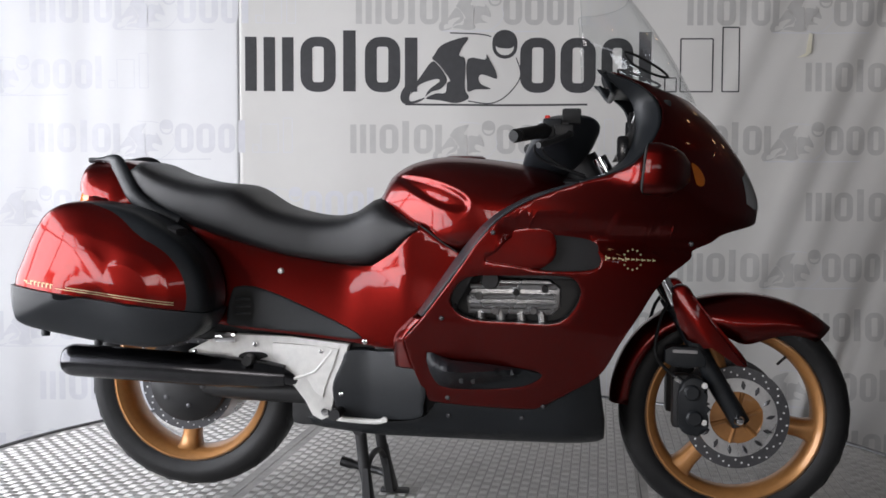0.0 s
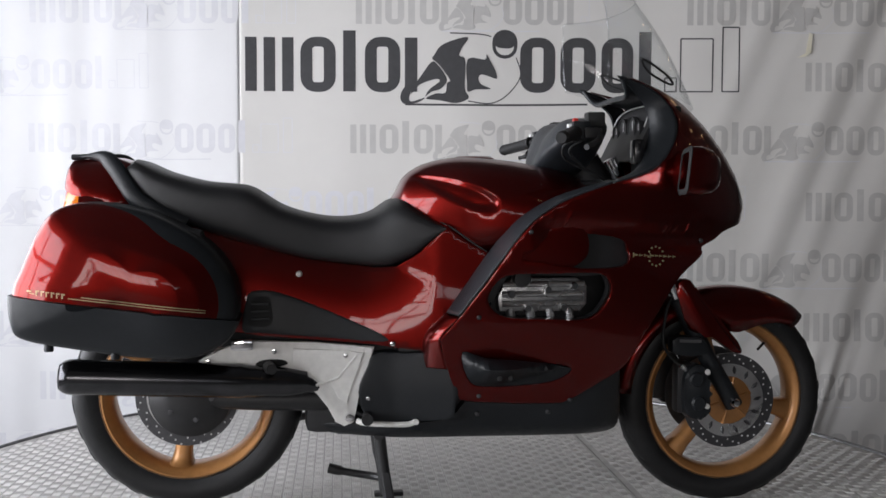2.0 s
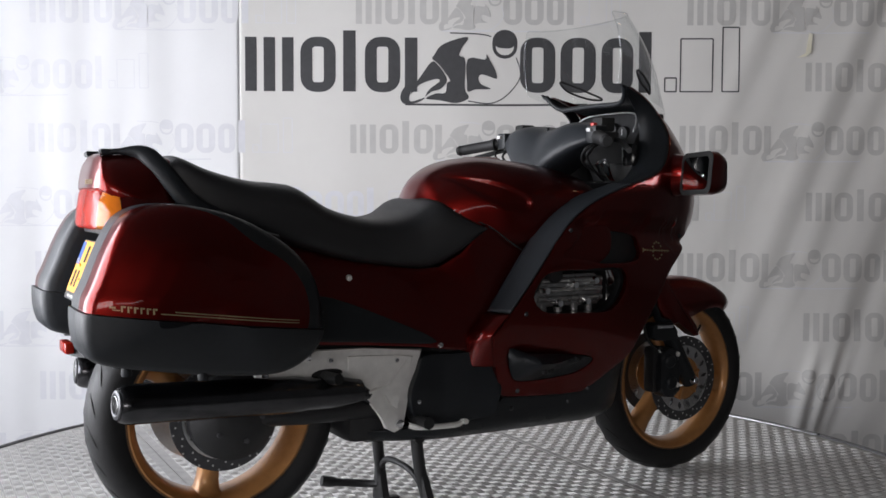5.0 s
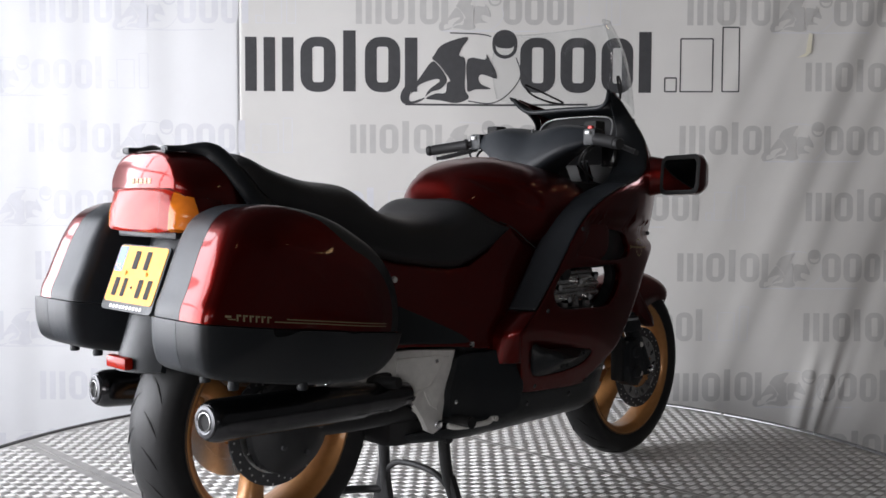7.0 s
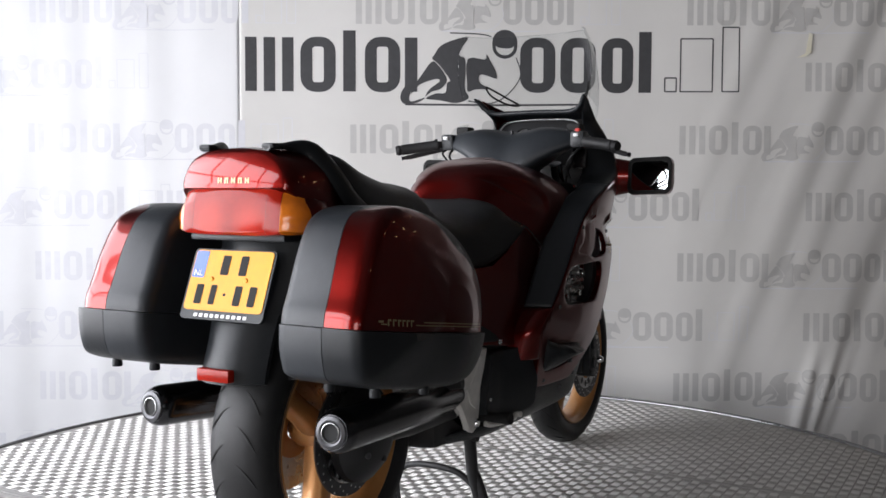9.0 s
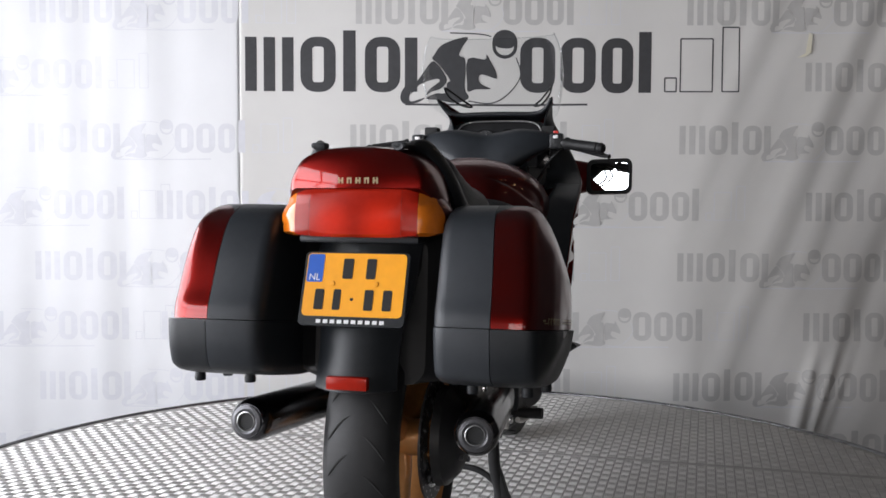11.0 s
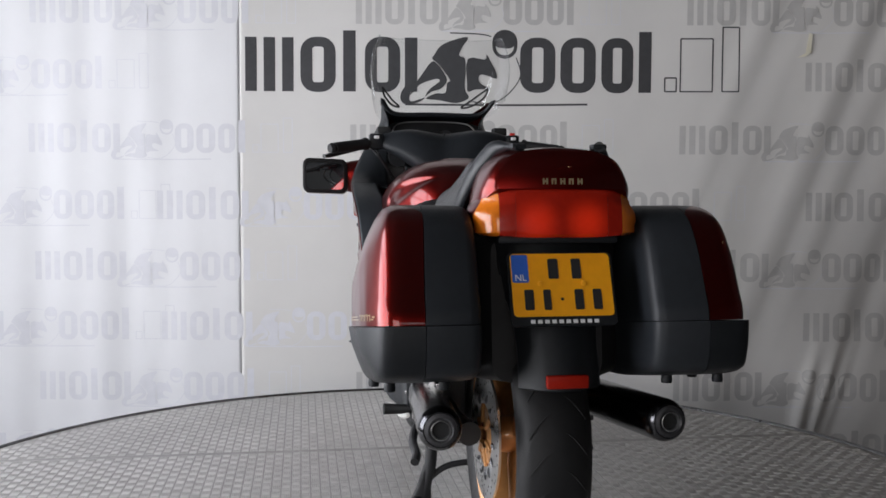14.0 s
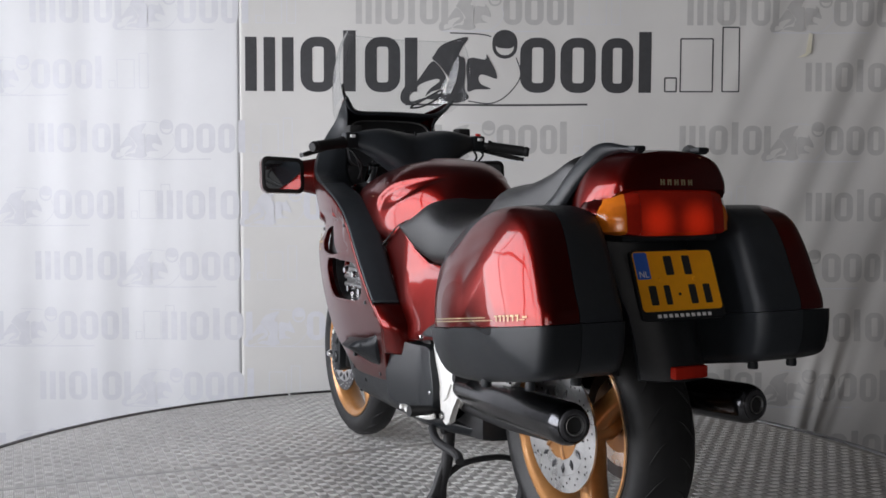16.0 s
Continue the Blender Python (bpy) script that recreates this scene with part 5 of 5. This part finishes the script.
# ---- centre stand ----
stand = part("centre_stand", tube(bmesh.new(), [(0.535, -0.15, 0.27), (0.535, 0.15, 0.27)], 0.016, 12), DARK, motorcycle, "black steel centre stand")
for s in (-1, 1):
    part("stand_leg", tube(bmesh.new(), spline([(0.535, s * 0.125, 0.275), (0.55, s * 0.13, 0.15), (0.575, s * 0.155, 0.012)], 5), [0.017] * 6 + [0.014] * 5, 12), DARK, stand)
    rings = []
    for z, y, wy, wx in ((0.16, 0.134, 0.012, 0.012), (0.09, 0.146, 0.02, 0.014), (0.03, 0.158, 0.034, 0.016), (0.012, 0.16, 0.037, 0.017)):
        rings.append([(0.553 + (0.16 - z) * 0.14 + wx * p, s * (y + wy * q), z) for p, q in ((-1, -0.7), (-0.7, -1), (0.7, -1), (1, -0.7), (1, 0.7), (0.7, 1), (-0.7, 1), (-1, 0.7))])
    part("stand_flare", loft(rings), DARK, stand)
    part("stand_foot", box(bmesh.new(), 0.585, s * 0.16, 0.008, 0.09, 0.03, 0.014, 0.004), DARK, stand)
part("stand_arch", tube(bmesh.new(), spline([(0.556, -0.13, 0.12), (0.55, -0.08, 0.155), (0.548, 0, 0.165), (0.55, 0.08, 0.155), (0.556, 0.13, 0.12)], 5), 0.009, 10), DARK, stand)
part("stand_lever", tube(bmesh.new(), spline([(0.57, 0.145, 0.06), (0.53, 0.185, 0.058), (0.46, 0.205, 0.066), (0.40, 0.215, 0.078)], 5), [0.012] * 12 + [0.016] * 4, 10), DARK, stand)
part("side_stand", tube(bmesh.new(), spline([(0.56, 0.17, 0.27), (0.48, 0.19, 0.25), (0.34, 0.2, 0.25), (0.30, 0.21, 0.24)], 5), 0.012, 10), DARK, motorcycle, "folded black side stand")


# ---- front fork and mudguard ----
def fork(s):
    leg = part("fork_leg", tube(bmesh.new(), spline([(1.592, s * 0.1, 0.315), (1.575, s * 0.1, 0.345), (1.50, s * 0.1, 0.47), (1.44, s * 0.1, 0.585), (1.41, s * 0.1, 0.64)], 4), 0.026, 16), PLASTIC, motorcycle, "black fork leg")
    part("fork_tube", tube(bmesh.new(), [(1.43, s * 0.1, 0.60), (1.26, s * 0.1, 0.93), (1.2, s * 0.1, 1.04)], 0.02, 14), CHROME, leg, "bright fork tube")
    part("axle_cap", lathe(bmesh.new(), [(0.0, s * 0.022), (0.009, s * 0.021), (0.014, s * 0.012), (0.014, 0.0)], (1.584, s * 0.118, 0.328), 20), CHROME, leg)
    part("fork_brace", plate(bmesh.new(), [(1.382, 0.485), (1.382, 0.52), (1.40, 0.53), (1.47, 0.527), (1.492, 0.50), (1.49, 0.475), (1.44, 0.47), (1.40, 0.475)], s * 0.10, s * 0.145, 0.007), PLASTIC, leg, "black plastic fork brace")
    part("brace_mark", plate(bmesh.new(), [(1.402, 0.513), (1.402, 0.522), (1.468, 0.520), (1.468, 0.511)], s * 0.145, s * 0.1465), CHROME, leg, "bright mark")
    cover = [(1.40, 0.655), (1.408, 0.69), (1.442, 0.692), (1.47, 0.65), (1.54, 0.565), (1.602, 0.49), (1.59, 0.472), (1.545, 0.50), (1.49, 0.535), (1.44, 0.545)]
    part("fork_cover", plate(bmesh.new(), spline(cover, 3, True), s * 0.085, s * 0.128, 0.012), RED, leg, "candy red fork cover", 50)
    body = spline([(1.425, 0.305), (1.418, 0.36), (1.424, 0.42), (1.45, 0.446), (1.482, 0.44), (1.497, 0.41), (1.494, 0.36), (1.502, 0.325), (1.488, 0.292), (1.452, 0.285)], 4, True)
    cal = part("brake_caliper", plate(bmesh.new(), body, s * 0.085, s * 0.148, 0.012), PLASTIC, motorcycle, "black brake caliper", 45)
    for cx, cz in ((1.455, 0.405), (1.462, 0.335)):
        part("caliper_cap", lathe(bmesh.new(), [(0.0, s * 0.008), (0.017, s * 0.008), (0.022, s * 0.004), (0.023, -s * 0.004)], (cx, s * 0.148, cz), 18), PLASTIC, cal)
    part("caliper_mark", box(bmesh.new(), 1.49, s * 0.146, 0.37, 0.008, 0.002, 0.05), ALU, cal)
    for cz in (0.325, 0.425):
        part("caliper_bolt", lathe(bmesh.new(), [(0.0, s * 0.01), (0.008, s * 0.008), (0.009, 0.0)], (1.488, s * 0.143, cz), 10), ALU, cal)
    part("bridge", box(bmesh.new(), 1.43, s * 0.10, 0.375, 0.05, 0.05, 0.15, 0.014), DARK, cal)
    part("banjo", tube(bmesh.new(), [(1.43, s * 0.13, 0.43), (1.41, s * 0.135, 0.445)], 0.008, 10), CHROME, cal)
    part("brake_hose", tube(bmesh.new(), spline([(1.43, s * 0.12, 0.43), (1.36, s * 0.135, 0.50), (1.37, s * 0.12, 0.60), (1.40, s * 0.10, 0.68), (1.34, s * 0.09, 0.80)], 5), 0.005, 8), RUBBER, cal, "black brake hose")


both(fork)
rings = []
for k in range(30):
    w = radians(44 + 132 * k / 29)
    R = 0.343 + 0.012 * max(0, math.cos(w)) + 0.006 * math.sin(3 * w)
    wide = 0.070 - 0.022 * max(0, (k - 22) / 7) ** 2 - 0.03 * max(0, (3 - k) / 3) ** 2
    deep = 0.05 + 0.085 * math.exp(-((math.degrees(w) - 84) / 25) ** 2)
    row = []
    for j in range(13):
        u = -1 + 2 * j / 12
        r = R - deep * abs(u) ** 3.2
        y = wide * math.copysign(min(abs(u) * 1.25, 1.0) ** 0.9, u) if u else 0.0
        row.append((1.584 + r * math.cos(w), y, 0.326 + r * math.sin(w)))
    rings.append(row)
mud = part("front_mudguard", loft(rings, False, False), RED, motorcycle, "candy red front mudguard", 50)
sol = mud.modifiers.new("thickness", "SOLIDIFY")
sol.thickness, sol.offset = 0.004, 0.0

# ---- cockpit ----
OUT = [(1.148, 0.969), (1.222, 0.99), (1.284, 1.02), (1.335, 1.081), (1.356, 1.136), (1.342, 1.192), (1.288, 1.234), (1.203, 1.266)]
INN = [(1.16, 0.955, 0.18), (1.22, 0.98, 0.178), (1.262, 1.02, 0.175), (1.285, 1.07, 0.168), (1.295, 1.12, 0.165), (1.29, 1.165, 0.162), (1.268, 1.203, 0.168), (1.2, 1.257, 0.2)]


def make_trim(s):
    rows = [[(x, s * (fairing_y(x, z) - 0.003), z) for x, z in OUT],
            [((a[0] + b[0]) / 2 - 0.012, s * (fairing_y(*a) * 0.5 + b[2] * 0.5), (a[1] + b[1]) / 2 + 0.006) for a, b in zip(OUT, INN)],
            [(x, s * y, z) for x, z, y in INN]]
    sheet("cockpit_trim", rows, PLASTIC, "black plastic cockpit trim", 4)


both(make_trim)
def hood_edge(u):
    """The rear edge of the dash hood: nearly level, rising to the ears at both ends."""
    e = abs(u) ** 8
    return (1.236 - 0.03 * e, 0.196 * u, 1.217 - 0.008 * u * u + 0.053 * e)


rows = [[hood_edge(u) for u in np.linspace(-1, 1, 13)]]
for x, z, w in ((1.262, 1.222, 0.19), (1.31, 1.218, 0.172), (1.37, 1.205, 0.135), (1.44, 1.185, 0.06)):
    rows.append([(x - 0.02 * abs(u) ** 2.4, w * u, z - 0.006 * u * u + 0.036 * abs(u) ** 7 * max(0, 1 - (x - 1.24) / 0.1)) for u in np.linspace(-1, 1, 13)])
sheet("dash_hood", rows, PLASTIC, "black dash hood", 3)
part("hood_lip", tube(bmesh.new(), [hood_edge(u) for u in np.linspace(-1, 1, 25)], 0.008, 12), PLASTIC, motorcycle, "thick black lip of the dash hood")
part("bulkhead", box(bmesh.new(), 1.37, 0, 1.08, 0.03, 0.36, 0.22, 0.01), DARK, motorcycle, "black bulkhead behind the dials")
dash = part("instrument_panel", loft([[(1.285 + 0.5 * (z), y, 1.115 + z) for y, z in rounded_rect(0.33, 0.16, 0.03)], [(1.33 + 0.5 * z, y, 1.115 + z) for y, z in rounded_rect(0.33, 0.16, 0.03)]]), DARK, motorcycle, "black instrument panel with round dials")
for y, z, r in ((-0.095, 1.125, 0.028), (-0.035, 1.13, 0.038), (0.05, 1.13, 0.038), (0.11, 1.125, 0.026)):
    x = 1.283 + 0.5 * (z - 1.115)
    part("dial", lathe(bmesh.new(), [(0.0, -0.001), (r * 0.9, -0.001), (r, -0.006), (r, 0.01)], (x, y, z), 28, "X"), DARK, dash, "round dial")
    part("dial_needle", box(bmesh.new(), x - 0.002, y, z + r * 0.3, 0.001, 0.002, r * 0.7), PALE_INK, dash)
part("pocket", box(bmesh.new(), 1.26, -0.165, 1.06, 0.03, 0.05, 0.07, 0.01), GLOSS_BLACK, dash, "small glove pocket lid")

part("dial_bezel", tube(bmesh.new(), spline([(1.285, -0.15, 1.13), (1.3, -0.146, 1.17), (1.315, -0.11, 1.193), (1.32, 0, 1.198), (1.315, 0.11, 1.193), (1.3, 0.146, 1.17), (1.285, 0.15, 1.13)], 5), 0.0026, 8), ENGINE, dash, "bright bezel round the dials")

# handlebar
cover = []
for y, x0, x1, z0, z1 in ((-0.222, 1.085, 1.12, 1.1, 1.13), (-0.215, 1.072, 1.13, 1.09, 1.138), (-0.165, 1.056, 1.165, 1.066, 1.15), (-0.11, 1.048, 1.2, 1.03, 1.156), (-0.06, 1.045, 1.22, 0.995, 1.15), (0.0, 1.048, 1.22, 0.985, 1.142),
                          (0.06, 1.045, 1.22, 0.995, 1.15), (0.11, 1.048, 1.2, 1.03, 1.156), (0.165, 1.056, 1.165, 1.066, 1.15), (0.215, 1.072, 1.13, 1.09, 1.138), (0.222, 1.085, 1.12, 1.1, 1.13)):
    cover.append([(q[1] + (x0 + x1) / 2 + 0.5 * (q[2] - z1), y, q[2]) for q in superring(0, (x1 - x0) / 2, z0, z1, 24, 3.4, 0.6)])
cover = [list(map(tuple, r)) for r in zip(*[spline(c, 3) for c in zip(*cover)])]
bar_cover = part("handlebar_cover", loft(cover), GREY_PLASTIC, motorcycle, "black plastic handlebar cover", 45)
part("ignition_key", box(bmesh.new(), 1.07, 0.0, 1.14, 0.008, 0.006, 0.012, 0.001), DARK, bar_cover, "black key head")
part("steering_head", tube(bmesh.new(), [(1.22, 0, 0.9), (1.14, 0, 1.03)], 0.06, 16), DARK, motorcycle)


def bars(s):
    bar_ob = part("handlebar", tube(bmesh.new(), spline([(1.14, s * 0.12, 1.115), (1.10, s * 0.2, 1.112), (1.05, s * 0.27, 1.103), (0.985, s * 0.385, 1.084)], 5), 0.012, 12), DARK, motorcycle, "black handlebar half")
    d = (Vector((0.982, s * 0.39, 1.083)) - Vector((1.052, s * 0.265, 1.103)))
    a = Vector((1.052, s * 0.265, 1.103))
    part("grip", tube(bmesh.new(), [a, a + d * 0.05, a + d * 0.1, a + d * 0.85, a + d * 0.86, a + d * 0.93, a + d], [0.021, 0.021, 0.0175, 0.0175, 0.015, 0.018, 0.014], 16), RUBBER, bar_ob, "black rubber grip")
    part("switch_gear", box(bmesh.new(), 1.075, s * 0.232, 1.112, 0.05, 0.045, 0.052, 0.008), PLASTIC, bar_ob, "black switch housing")
    part("switch_button", box(bmesh.new(), 1.046, s * 0.232, 1.125, 0.012, 0.016, 0.01, 0.002), PALE_INK, bar_ob, "pale switch button")
    if s < 0:
        part("kill_switch", box(bmesh.new(), 1.062, s * 0.232, 1.141, 0.014, 0.016, 0.010, 0.003), SWITCH_RED, bar_ob, "red kill switch")
    part("reservoir", box(bmesh.new(), 1.125, s * 0.2, 1.145, 0.05, 0.045, 0.04, 0.006), INK, bar_ob, "black fluid reservoir")
    part("lever_mount", box(bmesh.new(), 1.105, s * 0.24, 1.105, 0.05, 0.05, 0.03, 0.006), DARK, bar_ob)
    part("lever", tube(bmesh.new(), spline([(1.12, s * 0.25, 1.10), (1.115, s * 0.29, 1.09), (1.07, s * 0.37, 1.068), (1.045, s * 0.405, 1.06)], 5), [0.008] * 13 + [0.006, 0.006, 0.008], 10), DARK, bar_ob, "black lever")
    part("cable", tube(bmesh.new(), spline([(1.10, s * 0.23, 1.095), (1.05, s * 0.22, 1.06), (1.09, s * 0.19, 1.02), (1.17, s * 0.15, 0.98)], 6), 0.004, 8), RUBBER, bar_ob, "black control cable")
    part("cable", tube(bmesh.new(), spline([(1.08, s * 0.245, 1.09), (1.03, s * 0.235, 1.07), (1.05, s * 0.2, 1.03), (1.16, s * 0.17, 0.99)], 6), 0.0035, 8), RUBBER, bar_ob, "black control cable")


both(bars)


# ---- mirrors ----
def mirror(s):
    def ringm(x, y0, y1, z0, z1, r):
        w, h = y1 - y0, z1 - z0
        return [(x + 0.045 + (0.12 * b - 0.24 * a) * (x < 1.32), s * ((y0 + y1) / 2 + a * 1.04), (z0 + z1) / 2 - 0.004 + b * 1.13 + 0.03 * a) for a, b in rounded_rect(w, h, r, 5)]
    body = loft([ringm(1.268, 0.318, 0.458, 0.958, 1.052, 0.018), ringm(1.27, 0.312, 0.462, 0.952, 1.058, 0.022), ringm(1.30, 0.305, 0.463, 0.948, 1.058, 0.024), ringm(1.325, 0.295, 0.452, 0.953, 1.05, 0.03), ringm(1.35, 0.285, 0.425, 0.962, 1.038, 0.03), ringm(1.37, 0.27, 0.37, 0.978, 1.02, 0.018)])
    ob = part("mirror", body, RED, motorcycle, "candy red mirror housing", 45)
    rim = loft([ringm(1.2725, 0.3115, 0.4625, 0.9515, 1.0585, 0.022), ringm(1.27, 0.3105, 0.4635, 0.9505, 1.0595, 0.022), ringm(1.2665, 0.316, 0.46, 0.956, 1.054, 0.018), ringm(1.265, 0.319, 0.457, 0.959, 1.051, 0.018), ringm(1.265, 0.324, 0.452, 0.963, 1.047, 0.016), ringm(1.268, 0.324, 0.452, 0.963, 1.047, 0.016)], True, False)
    part("mirror_rim", rim, INK, ob, "black mirror rim", 40)
    part("mirror_glass", loft([ringm(1.2665, 0.322, 0.454, 0.961, 1.049, 0.016), ringm(1.2675, 0.322, 0.454, 0.961, 1.049, 0.016)]), MIRROR, ob, "mirror glass", 30)
    part("mirror_stalk", loft([[(1.362 + 0.05 * math.cos(t), s * 0.25, 0.998 + 0.066 * math.sin(t)) for t in np.linspace(0, 2 * math.pi, 14, endpoint=False)], [(1.378 + 0.034 * math.cos(t), s * 0.33, 1.0 + 0.05 * math.sin(t)) for t in np.linspace(0, 2 * math.pi, 14, endpoint=False)]]), RED, ob, "red mirror stalk")


both(mirror)

# ---- windscreen ----
rows = []
for k in range(9):
    q = k / 8
    zc, xc = 1.184 + 0.299 * q, 1.468 - 0.19 * q + 0.015 * math.sin(math.pi * q)
    zs, xs = 1.262 + 0.212 * q, 1.155 - 0.012 * q
    w = 0.226 + 0.02 * math.sin(math.pi * q * 0.8) - 0.026 * q ** 3
    row = []
    for u in np.linspace(-1, 1, 15):
        e = abs(u) ** 2.3
        row.append((xc + (xs - xc) * e, w * math.sin(u * math.pi / 2) ** 1 if abs(u) < 1 else w * u, zc + (zs - zc) * abs(u) ** 2.6))
    rows.append(row)
screen = part("windscreen", loft(rows, False, False), SCREEN, motorcycle, "clear curved windscreen", 60)
rim_path = [rows[k][0] for k in range(8)] + list(rows[-1]) + [rows[k][-1] for k in range(7, -1, -1)]
part("screen_edge", tube(bmesh.new(), spline(rim_path, 3), 0.0016, 6), SCREEN, screen, "polished screen edge")
for s in (-1, 1):
    loop = spline([(1.38, s * 0.115, 1.256), (1.345, s * 0.145, 1.258), (1.285, s * 0.178, 1.282), (1.26, s * 0.19, 1.312), (1.285, s * 0.182, 1.308), (1.35, s * 0.145, 1.278)], 6, True)
    part("screen_loop", tube(bmesh.new(), loop + [loop[0]], 0.0035, 8), RUBBER, screen, "black rubber edged loop")


# ---- what moves: the turntable turns, and the motorcycle with it ----
def turn(t):
    return -10.0 + 7.6765 * t + 0.006 * (t - 8) ** 2


def motions():
    times = [i * 0.5 for i in range(33)]
    walk(turntable, [(t, pose(0, 0, 0, 0, 0, turn(t))) for t in times])
    walk(motorcycle, [(t, pose(0, 0, 0, 0, 0, turn(t)) @ pose(-0.715, -0.111, 0, 0, 0, 1.6)) for t in times])


motions()
